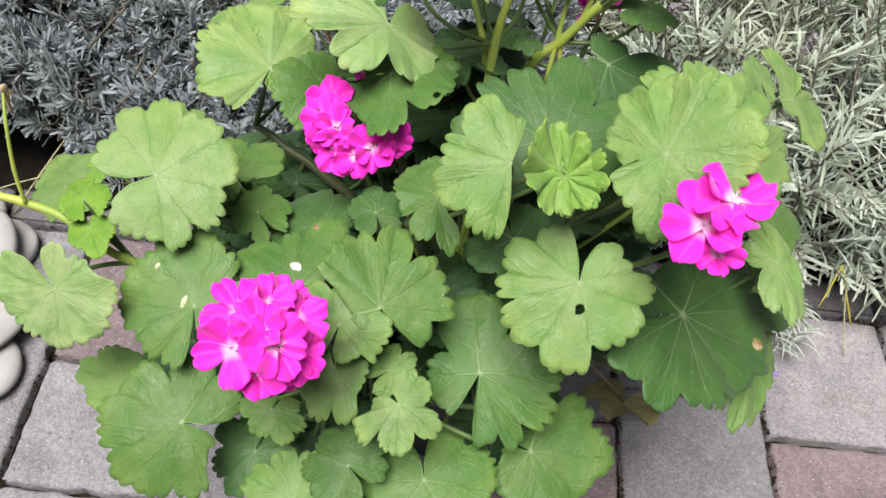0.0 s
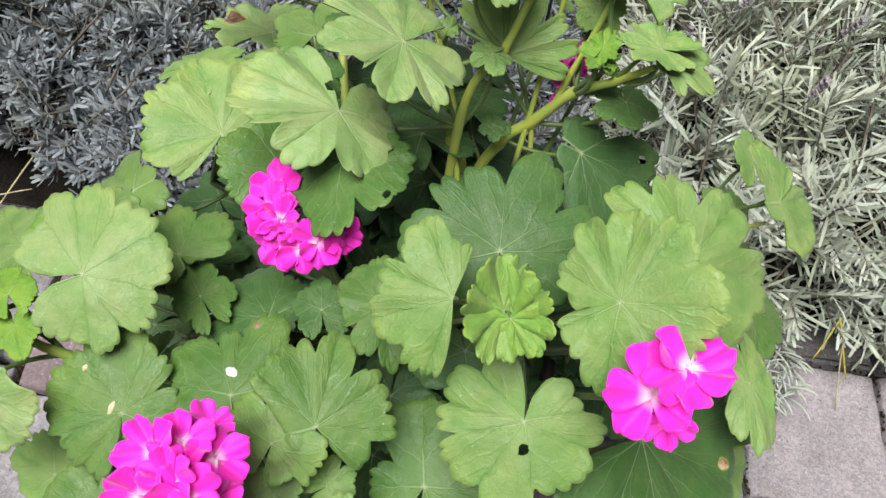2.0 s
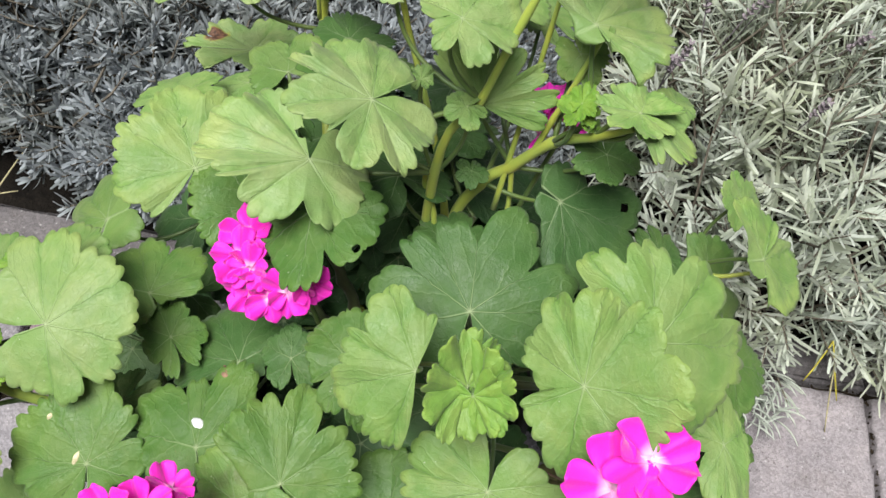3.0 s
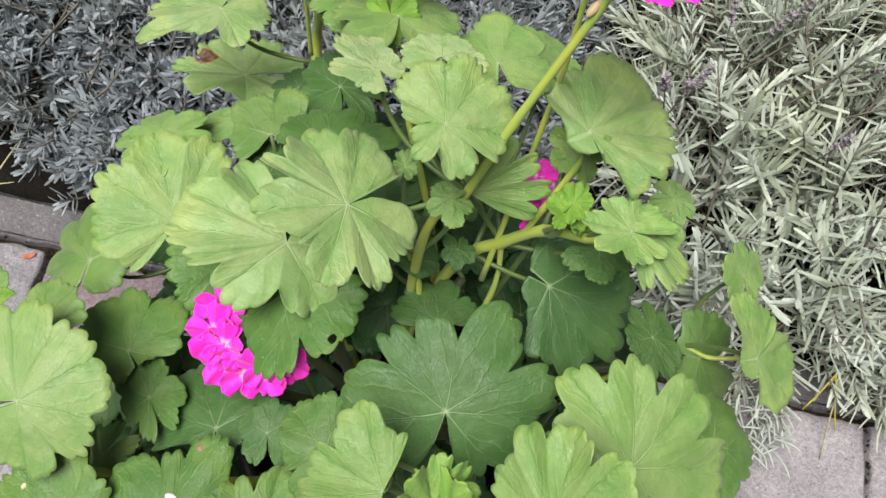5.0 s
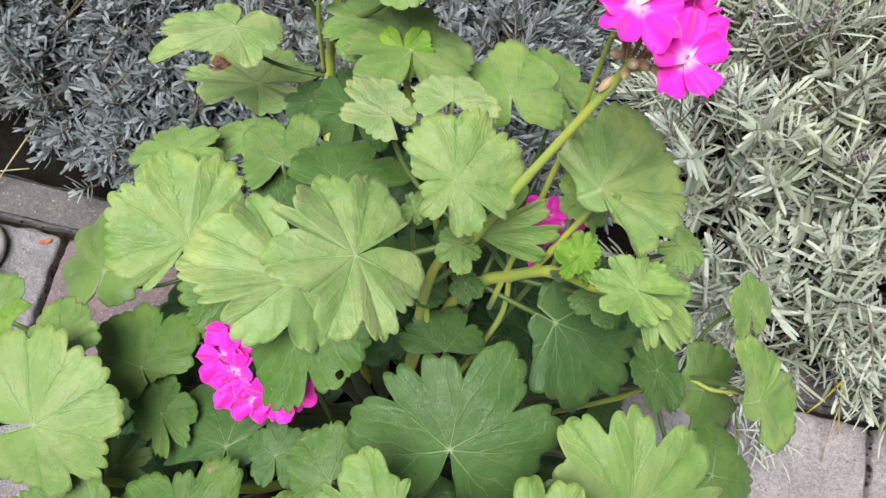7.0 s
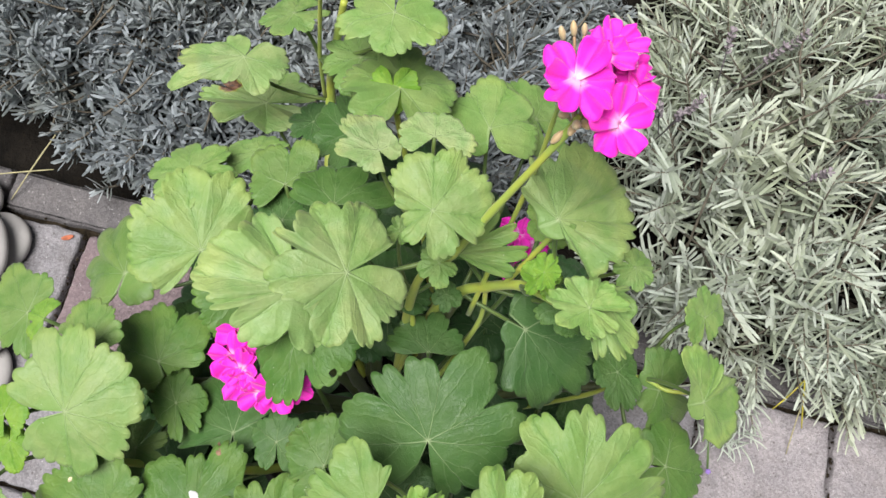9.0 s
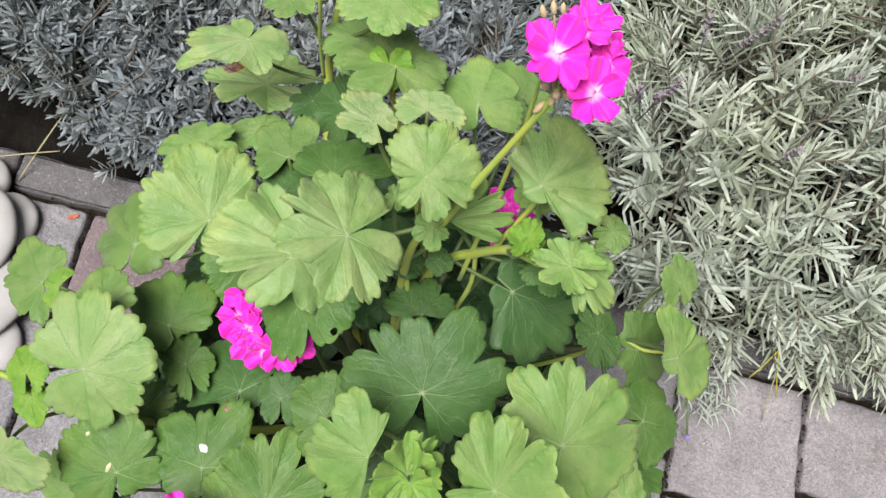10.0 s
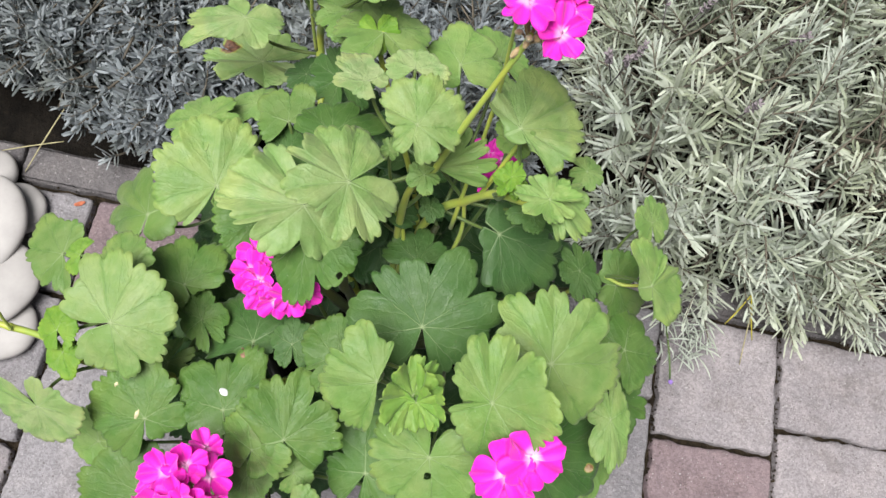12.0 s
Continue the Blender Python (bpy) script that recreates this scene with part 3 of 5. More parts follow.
def blade(length, width, gap, crinkle, tight, seed, fine=True, holes=(), rim=None, curl=None):
    """A palmate blade; y is its tip. rim: cuts and lobes in turn (angle, reach), from one side of the notch at the stalk to the other;
    curl: heading, start and angle of a part that bends down."""
    rng = random.Random(seed)
    rim = rim or lobes_of(rng, gap)
    angles = [radians(d) for d, _ in rim]
    around, rings = (288, 12) if fine else (110, 5)
    lobes = (len(rim) - 1) // 2
    size = (length + width) / 2
    ph = [rng.uniform(0, 6.28) for _ in range(8)]
    cup = rng.uniform(-0.17, -0.02) if crinkle < 2 else 0.12
    saddle = rng.uniform(-0.06, 0.06)
    fold = rng.uniform(0.070, 0.105) * crinkle ** 1.3
    wave = rng.uniform(0.010, 0.024) * crinkle
    sag = [rng.uniform(-0.11, 0.05) * min(crinkle, 1.5) for _ in range(lobes)]
    swell = [rng.uniform(0.5, 1.4) for _ in range(lobes + 1)]
    teeth = [max(2, round((angles[2 * k + 2] - angles[2 * k]) * rim[2 * k + 1][1] / rng.uniform(0.19, 0.25))) for k in range(lobes)]
    middle = (lobes - 1) / 2
    top, uv = [], []
    for j in range(rings + 1):
        rho = (j / rings) ** 0.85
        for i in range(around + 1):
            th = angles[0] + (angles[-1] - angles[0]) * i / around
            k = min(lobes - 1, next((q for q in range(lobes) if th <= angles[2 * q + 2]), lobes - 1))
            low = 2 * k if th < angles[2 * k + 1] else 2 * k + 2
            side = -1 if low == 2 * k else 1
            u = min(1.0, abs(th - angles[2 * k + 1]) / max(1e-6, abs(angles[low] - angles[2 * k + 1])))
            cut, peak = rim[low][1], rim[2 * k + 1][1]
            cut *= 0.94
            r = cut + (peak - cut) * (1 - u ** 3.0)
            across = (th - angles[2 * k]) / (angles[2 * k + 2] - angles[2 * k])
            jag = abs(math.sin(math.pi * teeth[k] * (across + 0.05 * math.sin(5 * across + ph[k % 8]))))
            r *= 1 - 0.085 * (1 - jag ** 0.5) * rho ** 5 * (1 + 0.5 * math.sin(3.7 * th + ph[7]))
            r *= 1 + 0.014 * math.sin(9 * th + ph[1]) + 0.012 * math.sin(14 * th + ph[5])
            rr = rho * (0.92 + (r - 0.92) * rho)
            turn = VEIN_STEP * (k - middle + 0.5 * side * u)
            turn += 0.10 * rho * (1 - u) * u * math.sin(ph[3] + k)
            x, y = math.sin(th) * rr * width, math.cos(th) * rr * length
            vein = abs(math.sin(math.pi * turn / VEIN_STEP))
            z = cup * rr * rr + saddle * rr * rr * math.cos(2 * th + ph[4])
            puff = fold * (swell[k] * (1 - u) + 0.5 * u * (swell[k] + swell[max(0, min(lobes, k + side))]))
            z += puff * rho ** 1.3 * (1.15 - 0.5 * rho) * (vein ** 0.6 - 0.6)
            z += sag[k] * rho ** 2.5 * (1 - u * u)
            z += wave * rho ** 3 * (math.sin(5 * th + ph[0]) + 0.7 * math.sin(8 * th + ph[1]) + 0.6 * rho * math.sin(17 * th + ph[2]))
            z += 0.055 * rho * noise.noise((x / size * 1.6 + ph[3], y / size * 1.6, seed))
            z += 0.012 * crinkle * rho * noise.noise((x / size * 6.0 + ph[3], y / size * 6.0, seed))
            back = abs(th) / math.pi
            z += (0.05 + tight * 0.10) * max(0.0, back - 0.75) / 0.25 * rho * (1 if th > 0 else -0.6)
            if curl:
                head, start, angle = curl
                sx, sy = math.sin(radians(head)), math.cos(radians(head))
                past = (x * sx + y * sy) / size - start
                if past > 0:
                    a = radians(angle) * min(1.0, past / 0.3)
                    x -= sx * past * size * (1 - math.cos(a))
                    y -= sy * past * size * (1 - math.cos(a))
                    z -= past * math.sin(a)
            top.append(Vector((x, y, z * size)))
            uv.append((math.sin(turn) * rr, math.cos(turn) * rr))
    n = around + 1
    faces = [(j * n + i, (j + 1) * n + i, (j + 1) * n + i + 1, j * n + i + 1) for j in range(rings) for i in range(around)]
    for heading, reach, hr in holes:
        hx, hy = math.sin(radians(heading)) * reach * width, math.cos(radians(heading)) * reach * length
        hr *= size
        faces = [q for q in faces if math.hypot(sum(top[k].x for k in q) / 4 - hx, sum(top[k].y for k in q) / 4 - hy) > hr]
        for k in sorted({k for q in faces for k in q}):
            dx, dy = top[k].x - hx, top[k].y - hy
            d = math.hypot(dx, dy)
            if 1e-6 < d < hr * 1.08:
                grow = hr * 1.08 / d - 1
                top[k] = top[k] + Vector((dx * grow, dy * grow, 0))
    total = len(top)
    verts = top + [p - Vector((0, 0, 0.0005)) for p in top]
    faces += [tuple(i + total for i in reversed(q)) for q in faces[:]]
    edge = [rings * n + i for i in range(n)]
    faces += [(b, a, a + total, b + total) for a, b in zip(edge, edge[1:])]
    return verts, faces, uv + uv


def leaf(x, y, z, sx, sy, head, length, width, tone, gap=9, crinkle=1.0, tight=0.0, zone=0.12, fine=True, holes=(), skin=None, rim=None, curl=None, joint=None):
    """A leaf whose stalk joins at x, y, z; sx, sy: how its plane rises along x and y; head: where its tip points, clockwise from +y."""
    LEAF_COUNT[0] += 1
    seed = LEAF_COUNT[0]
    normal = Vector((-sx, -sy, 1)).normalized()
    ref = (Vector((0, 1, 0)) - normal * normal.y).normalized()
    tip = math.cos(radians(head)) * ref + math.sin(radians(head)) * ref.cross(normal)
    right = tip.cross(normal)
    m = Matrix((right, tip, normal)).transposed().to_4x4()
    m.translation = (x, y, z)
    verts, faces, uv = blade(length, width, gap, crinkle, tight, seed, fine, holes, rim, curl)
    ob = part("leaf", mesh_of("leaf", verts, faces, [skin or LEAF], True, uv), geranium, "", m)
    PLACED.append((x, y, z, max(length, width)))
    rng = random.Random(seed * 7)
    shade = rng.uniform(0.92, 1.08)
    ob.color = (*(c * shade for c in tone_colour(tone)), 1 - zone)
    at = Vector((x, y, z)) - normal * 0.0006
    foot = Vector(joint) if joint else nearest_joint(at, normal)
    guide = at - normal * min(0.05, 0.6 * (at - foot).length) - tip * 0.01
    pts = bend(at, guide, foot, 9)
    v, f = tube(pts, [0.0013 + 0.0005 * i / 9 for i in range(10)], 7)
    st = new("leaf_stalk", mesh_of("leaf_stalk", v, f, [STALK]))
    st.parent = ob
    st.matrix_parent_inverse = m.inverted()
    return ob


leaf(-0.181, -0.047, 0.370, -0.06, 0.40, 68, 0.051, 0.051, 2.10, crinkle=0.6,
     joint=(-0.239, -0.064, 0.336), rim=[(-172, 0.34), (-143, 0.86), (-116, 0.93), (-101, 1.13), (-90, 1.06), (-75, 1.16), (-60, 0.95), (-42, 1.06), (-22, 1.03), (-2, 1.03), (23, 0.87), (49, 0.97), (67, 0.78), (87, 0.97), (96, 0.85), (129, 0.82), (172, 0.32)])
leaf(-0.280, 0.024, 0.262, 0.34, 0.01, -88, 0.042, 0.042, 0.60,
     rim=[(-131, 0.78), (-110, 0.91), (-86, 0.71), (-54, 0.84), (-21, 0.90), (2, 1.11), (26, 1.25), (41, 1.30), (56, 1.11), (89, 0.84), (131, 0.39)])
leaf(-0.227, -0.058, 0.351, 0.29, 0.09, -29, 0.019, 0.019, 1.00,
     rim=[(-164, 0.87), (-143, 0.88), (-96, 0.83), (-53, 1.06), (-20, 1.35), (3, 1.16), (36, 0.84), (120, 0.90), (164, 1.17)])
leaf(-0.220, -0.074, 0.343, 0.27, 0.12, 156, 0.017, 0.017, 1.00,
     rim=[(-175, 0.47), (-135, 0.71), (-104, 0.75), (-59, 1.04), (-29, 1.13), (-4, 1.35), (21, 1.09), (55, 0.94), (94, 0.94), (141, 0.96), (175, 0.48)])
leaf(-0.228, -0.119, 0.338, 0.10, 1.10, 146, 0.036, 0.036, 2.40, crinkle=0.6,
     rim=[(-175, 0.35), (-148, 0.80), (-125, 0.64), (-98, 0.73), (-71, 0.98), (-50, 1.07), (-29, 1.13), (-8, 1.12), (15, 1.04), (32, 1.09), (53, 0.96), (85, 1.01), (116, 1.12), (141, 1.18), (175, 0.48)])
leaf(-0.147, -0.112, 0.324, -0.03, 0.46, -9, 0.042, 0.042, 0.45,
     rim=[(-175, 0.28), (-161, 1.00), (-145, 0.95), (-131, 1.02), (-110, 0.96), (-104, 1.09), (-89, 1.25), (-67, 1.23), (-35, 1.22), (-10, 1.28), (15, 1.19), (33, 1.01), (55, 0.61), (73, 0.84), (110, 0.72), (135, 0.52), (175, 0.31)])
leaf(-0.147, -0.170, 0.278, -0.10, 0.45, -84, 0.046, 0.046, 0.45,
     rim=[(-174, 0.32), (-157, 0.54), (-132, 0.88), (-118, 1.07), (-99, 1.01), (-88, 1.08), (-66, 1.18), (-54, 1.21), (-36, 1.11), (-14, 1.21), (9, 1.08), (35, 1.04), (56, 0.68), (73, 0.96), (107, 0.85), (135, 0.89), (174, 0.23)])
leaf(-0.201, -0.135, 0.250, 0.25, 0.18, -68, 0.045, 0.025, 0.60)
leaf(-0.137, 0.091, 0.345, -0.25, 0.30, 9, 0.051, 0.051, 2.02, crinkle=1.2,
     rim=[(-175, 0.39), (-163, 0.87), (-150, 0.99), (-127, 1.08), (-109, 1.10), (-84, 1.16), (-62, 1.05), (-40, 1.27), (-20, 1.19), (-3, 1.24), (17, 1.13), (40, 0.91), (73, 0.55), (108, 0.46), (175, 0.20)])
leaf(-0.088, 0.067, 0.352, -0.40, 0.20, -123, 0.037, 0.037, 0.38,
     rim=[(-133, 0.28), (-86, 0.69), (-43, 0.73), (-34, 1.14), (-5, 1.17), (19, 1.19), (68, 0.96), (100, 0.99), (133, 0.49)])
leaf(-0.042, 0.043, 0.398, 0.45, 0.10, 96, 0.047, 0.047, 0.36, holes=[(33, 0.89, 0.055)],
     rim=[(-174, 0.33), (-154, 1.16), (-140, 1.37), (-126, 1.14), (-116, 0.84), (-85, 0.76), (-43, 0.73), (-1, 0.96), (30, 1.07), (45, 1.02), (59, 0.70), (85, 1.15), (107, 0.98), (141, 0.81), (174, 0.34)])
leaf(-0.047, 0.063, 0.422, -0.32, 0.10, -179, 0.054, 0.054, 2.30, crinkle=1.6, holes=[(149, 0.32, 0.060)],
     rim=[(-171, 0.34), (-104, 0.74), (-69, 0.82), (-48, 0.84), (-6, 0.55), (35, 0.90), (53, 0.82), (60, 1.07), (68, 1.09), (80, 1.25), (94, 1.25), (100, 1.15), (116, 1.10), (135, 1.06), (153, 0.60)])
leaf(-0.011, 0.065, 0.485, -0.33, -0.11, -133, 0.044, 0.044, 2.25, crinkle=1.3,
     rim=[(-176, 0.28), (-130, 0.92), (-98, 0.86), (-83, 1.05), (-66, 0.83), (-44, 1.01), (-19, 0.59), (-13, 0.76), (-1, 0.92), (22, 1.05), (51, 0.75), (57, 1.11), (63, 0.92), (95, 1.10), (114, 0.99), (132, 1.12), (148, 1.05), (171, 0.87), (177, 0.29)])
leaf(0.061, -0.010, 0.405, 0.00, 0.45, -6, 0.056, 0.056, 0.20, crinkle=0.7,
     rim=[(-166, 0.32), (-143, 0.80), (-106, 0.90), (-85, 1.09), (-56, 0.81), (-42, 1.04), (-29, 0.89), (-17, 0.98), (4, 0.76), (24, 1.21), (53, 0.81), (69, 1.19), (88, 1.07), (108, 0.93), (136, 0.78), (159, 0.76), (166, 0.30)])
leaf(0.117, -0.065, 0.460, 0.64, 0.55, 70, 0.044, 0.044, 0.62, crinkle=1.2,
     rim=[(-199, 0.20), (-165, 0.58), (-142, 0.69), (-124, 0.89), (-102, 0.93), (-88, 1.13), (-74, 0.97), (-55, 1.13), (-37, 0.90), (-25, 1.18), (1, 1.02), (31, 1.22), (50, 1.10), (77, 1.03), (95, 0.91), (132, 1.08), (152, 0.92), (183, 0.77), (199, 0.35)])
leaf(0.158, -0.026, 0.439, -0.23, 0.38, 28, 0.054, 0.054, 0.66, crinkle=1.1,
     rim=[(-174, 0.47), (-109, 0.89), (-92, 0.90), (-74, 1.09), (-59, 0.88), (-39, 1.05), (-21, 0.80), (3, 1.08), (29, 0.81), (49, 1.19), (75, 1.08), (104, 1.03), (120, 0.78), (146, 0.67), (174, 0.39)])
leaf(0.036, -0.062, 0.435, 0.11, 0.54, -83, 0.042, 0.042, 0.60, crinkle=1.2,
     rim=[(-99, 0.44), (-82, 1.09), (-55, 0.95), (-27, 1.11), (-10, 1.06), (11, 1.02), (23, 0.81), (57, 1.08), (75, 0.90), (96, 0.70), (102, 0.23)])
leaf(0.063, -0.067, 0.438, -0.55, 0.35, -75, 0.027, 0.030, 0.86, crinkle=3.0, tight=1.0, rim=[(-150, 0.45), (-128, 0.92), (-110, 0.80), (-92, 1.04), (-74, 0.84), (-56, 1.08), (-38, 0.84), (-20, 1.06), (0, 0.86), (20, 1.08), (38, 0.82), (56, 1.04), (74, 0.84), (92, 1.00), (110, 0.80), (128, 0.90), (150, 0.45)])
leaf(0.068, -0.068, 0.437, 0.75, 0.60, 60, 0.023, 0.026, 0.90, crinkle=3.4, tight=1.0, rim=[(-150, 0.45), (-128, 0.92), (-110, 0.80), (-92, 1.04), (-74, 0.84), (-56, 1.08), (-38, 0.84), (-20, 1.06), (0, 0.86), (20, 1.08), (38, 0.82), (56, 1.04), (74, 0.84), (92, 1.00), (110, 0.80), (128, 0.90), (150, 0.45)])
leaf(0.066, -0.072, 0.440, 0.30, 0.95, 165, 0.021, 0.020, 0.92, crinkle=3.2, tight=1.0, rim=[(-150, 0.45), (-128, 0.92), (-110, 0.80), (-92, 1.04), (-74, 0.84), (-56, 1.08), (-38, 0.84), (-20, 1.06), (0, 0.86), (20, 1.08), (38, 0.82), (56, 1.04), (74, 0.84), (92, 1.00), (110, 0.80), (128, 0.90), (150, 0.45)])
leaf(0.085, -0.104, 0.385, 0.16, 0.51, -173, 0.046, 0.046, 0.62, crinkle=1.0, holes=[(-10, 0.33, 0.060)],
     rim=[(-172, 0.20), (-142, 0.72), (-111, 0.80), (-95, 0.98), (-78, 0.91), (-57, 0.97), (-19, 0.91), (-1, 1.20), (25, 1.00), (49, 1.13), (68, 0.94), (79, 1.10), (91, 1.02), (112, 1.05), (127, 0.86), (153, 0.85), (173, 0.24)])
leaf(0.166, -0.084, 0.335, -0.45, 0.10, 69, 0.077, 0.077, 0.20, skin=SPOTTED, crinkle=0.6,
     rim=[(-176, 0.20), (-127, 0.43), (-81, 0.58), (-45, 0.99), (-31, 1.45), (-20, 1.40), (-12, 1.12), (-3, 1.55), (10, 1.11), (26, 1.04), (41, 0.93), (59, 0.86), (73, 0.82), (91, 0.83), (115, 0.82), (129, 0.94), (141, 0.93), (161, 0.96), (176, 0.20)])
leaf(-0.078, -0.031, 0.315, 0.25, -0.15, -14, 0.041, 0.041, 0.18,
     rim=[(-171, 0.20), (-115, 0.47), (-105, 0.87), (-93, 1.22), (-69, 0.80), (-50, 1.39), (-26, 1.41), (-10, 1.50), (11, 1.12), (48, 0.93), (61, 0.52), (115, 0.50), (171, 0.20)])
leaf(-0.148, 0.006, 0.316, 0.19, 0.00, -43, 0.037, 0.037, 0.45,
     rim=[(-174, 0.26), (-84, 0.67), (-38, 1.20), (-9, 1.36), (9, 1.32), (22, 1.33), (44, 1.00), (61, 1.28), (92, 1.10), (111, 0.95), (133, 0.60), (165, 0.41), (175, 0.26)])
leaf(-0.127, -0.020, 0.310, 0.17, 0.06, -39, 0.033, 0.021, 0.42)
leaf(-0.085, -0.094, 0.333, 0.14, 0.11, -21, 0.041, 0.041, 0.38,
     rim=[(-176, 0.49), (-117, 0.78), (-61, 1.07), (-32, 1.23), (-6, 0.93), (8, 1.06), (17, 1.06), (38, 1.43), (55, 1.31), (68, 1.05), (92, 0.46), (142, 0.46), (176, 0.51)])
leaf(-0.030, -0.109, 0.342, -0.18, 0.33, -28, 0.045, 0.045, 0.46,
     rim=[(-160, 0.21), (-89, 0.43), (-48, 0.80), (-31, 1.10), (-11, 1.19), (3, 1.19), (15, 1.01), (30, 1.31), (50, 0.83), (72, 1.09), (95, 1.04), (109, 1.07), (121, 0.82), (148, 0.81), (160, 0.32)])
leaf(-0.054, -0.121, 0.336, 0.21, 0.51, 18, 0.030, 0.030, 0.55, zone=0.8,
     rim=[(-170, 0.72), (-119, 0.91), (-81, 1.17), (-56, 1.15), (-35, 0.80), (-2, 0.95), (47, 0.70), (75, 1.12), (97, 1.06), (117, 1.06), (124, 0.80), (152, 0.81), (175, 0.54)])
leaf(-0.055, -0.138, 0.313, 0.10, 0.20, 170, 0.030, 0.030, 0.55, zone=0.8,
     rim=[(-169, 0.34), (-49, 0.75), (-28, 0.96), (-9, 1.19), (7, 1.00), (20, 1.16), (37, 1.08), (62, 0.90), (169, 0.39)])
leaf(-0.091, -0.161, 0.291, 0.13, 0.21, -152, 0.018, 0.024, 0.50)
leaf(-0.020, -0.132, 0.305, 0.05, 0.18, 54, 0.020, 0.017, 0.55)
leaf(-0.012, -0.160, 0.316, 0.15, 0.30, 136, 0.027, 0.027, 0.65, zone=0.4,
     rim=[(-168, 0.32), (-103, 0.86), (-42, 0.59), (-15, 1.13), (12, 0.78), (44, 1.14), (77, 0.80), (83, 1.22), (115, 1.15), (125, 0.65), (168, 0.27)])
leaf(0.039, -0.121, 0.294, 0.20, 0.35, 19, 0.049, 0.049, 0.32,
     rim=[(-169, 0.54), (-163, 0.71), (-143, 0.76), (-113, 0.75), (-74, 0.57), (-26, 1.16), (15, 0.68), (70, 1.15), (86, 1.07), (98, 1.16), (121, 1.00), (137, 1.10), (143, 0.89), (163, 0.97), (169, 0.47)])
leaf(0.010, -0.185, 0.262, 0.02, 0.24, 170, 0.042, 0.042, 0.42,
     rim=[(-176, 0.20), (-148, 0.95), (-126, 0.98), (-97, 1.17), (-77, 1.20), (-51, 1.03), (-27, 0.78), (8, 0.78), (43, 0.83), (68, 1.00), (93, 1.16), (121, 1.07), (176, 0.21)])
leaf(0.080, -0.156, 0.258, -0.06, 0.20, 103, 0.043, 0.043, 0.42,
     rim=[(-171, 0.20), (-88, 0.76), (-78, 0.89), (-61, 1.31), (-43, 1.25), (-17, 1.37), (1, 1.22), (25, 1.08), (45, 1.12), (69, 1.18), (89, 1.08), (112, 0.82), (137, 0.68), (158, 0.48), (174, 0.20)])
leaf(-0.071, -0.206, 0.260, 0.11, 0.26, -73, 0.034, 0.035, 0.55)
leaf(-0.039, -0.186, 0.275, 0.08, 0.24, -48, 0.027, 0.029, 0.30)
leaf(-0.106, -0.165, 0.230, 0.15, 0.21, -155, 0.034, 0.032, 0.15)
leaf(-0.002, -0.040, 0.372, 0.04, 0.08, -81, 0.033, 0.033, 0.42,
     rim=[(-134, 0.82), (-115, 1.18), (-100, 0.87), (-82, 0.94), (-50, 0.58), (-38, 0.78), (-2, 0.92), (31, 1.02), (67, 1.14), (86, 1.08), (134, 0.57)])
leaf(0.109, 0.080, 0.397, -0.30, 0.30, 106, 0.046, 0.046, 0.12, holes=[(-30, 1.02, 0.060)],
     rim=[(-173, 0.30), (-95, 0.62), (-60, 0.56), (-31, 1.30), (-14, 1.24), (10, 1.42), (19, 1.21), (38, 1.29), (53, 1.14), (74, 0.99), (84, 0.77), (121, 0.38), (173, 0.26)])
leaf(0.230, -0.044, 0.350, -0.22, 0.08, 167, 0.044, 0.020, 0.70)
leaf(0.240, -0.074, 0.270, -0.23, 0.11, -160, 0.056, 0.024, 0.62)
leaf(0.241, 0.021, 0.330, -0.23, 0.01, 77, 0.035, 0.037, 0.45)
leaf(0.246, -0.014, 0.280, -0.24, 0.05, 145, 0.039, 0.037, 0.35)
leaf(-0.249, 0.018, 0.300, 0.31, 0.01, -83, 0.018, 0.018, 0.95,
     rim=[(-113, 0.92), (-65, 1.09), (-27, 0.64), (6, 0.92), (46, 1.00), (68, 0.99), (113, 0.95)])
leaf(-0.190, 0.003, 0.350, 0.28, 0.01, -1, 0.032, 0.032, 0.62,
     rim=[(-96, 0.27), (-89, 0.70), (-82, 1.14), (-63, 1.26), (-45, 1.32), (-30, 1.23), (-8, 1.04), (5, 0.99), (23, 0.88), (50, 0.82), (96, 0.39)])
leaf(-0.207, 0.071, 0.286, 0.65, -0.00, 7, 0.061, 0.061, 0.55,
     rim=[(-170, 0.20), (-118, 0.86), (-99, 1.25), (-92, 1.37), (-80, 1.25), (-74, 1.67), (-61, 1.44), (-42, 1.14), (-29, 0.81), (-1, 0.39), (59, 0.26), (107, 0.56), (170, 0.20)])
leaf(-0.078, 0.136, 0.409, 0.12, -0.13, -27, 0.031, 0.031, 0.55,
     rim=[(-133, 0.46), (-110, 0.83), (-50, 0.94), (-19, 1.17), (15, 0.88), (29, 1.25), (61, 1.03), (87, 0.75), (133, 0.34)])
leaf(-0.037, 0.121, 0.437, 0.08, -0.12, -14, 0.037, 0.037, 0.34,
     rim=[(-94, 0.33), (-59, 0.91), (-38, 1.05), (-16, 0.92), (0, 0.75), (28, 0.98), (48, 0.82), (73, 1.20), (94, 0.84)])
leaf(-0.074, 0.113, 0.400, 0.11, -0.09, -29, 0.034, 0.019, 0.22)
leaf(-0.012, 0.142, 0.493, -0.07, -0.15, -52, 0.023, 0.023, 2.55,
     rim=[(-156, 0.72), (-94, 0.72), (-72, 1.01), (-52, 1.16), (-28, 0.95), (-18, 1.30), (3, 1.48), (25, 1.20), (53, 0.87), (97, 0.62), (172, 0.51)])
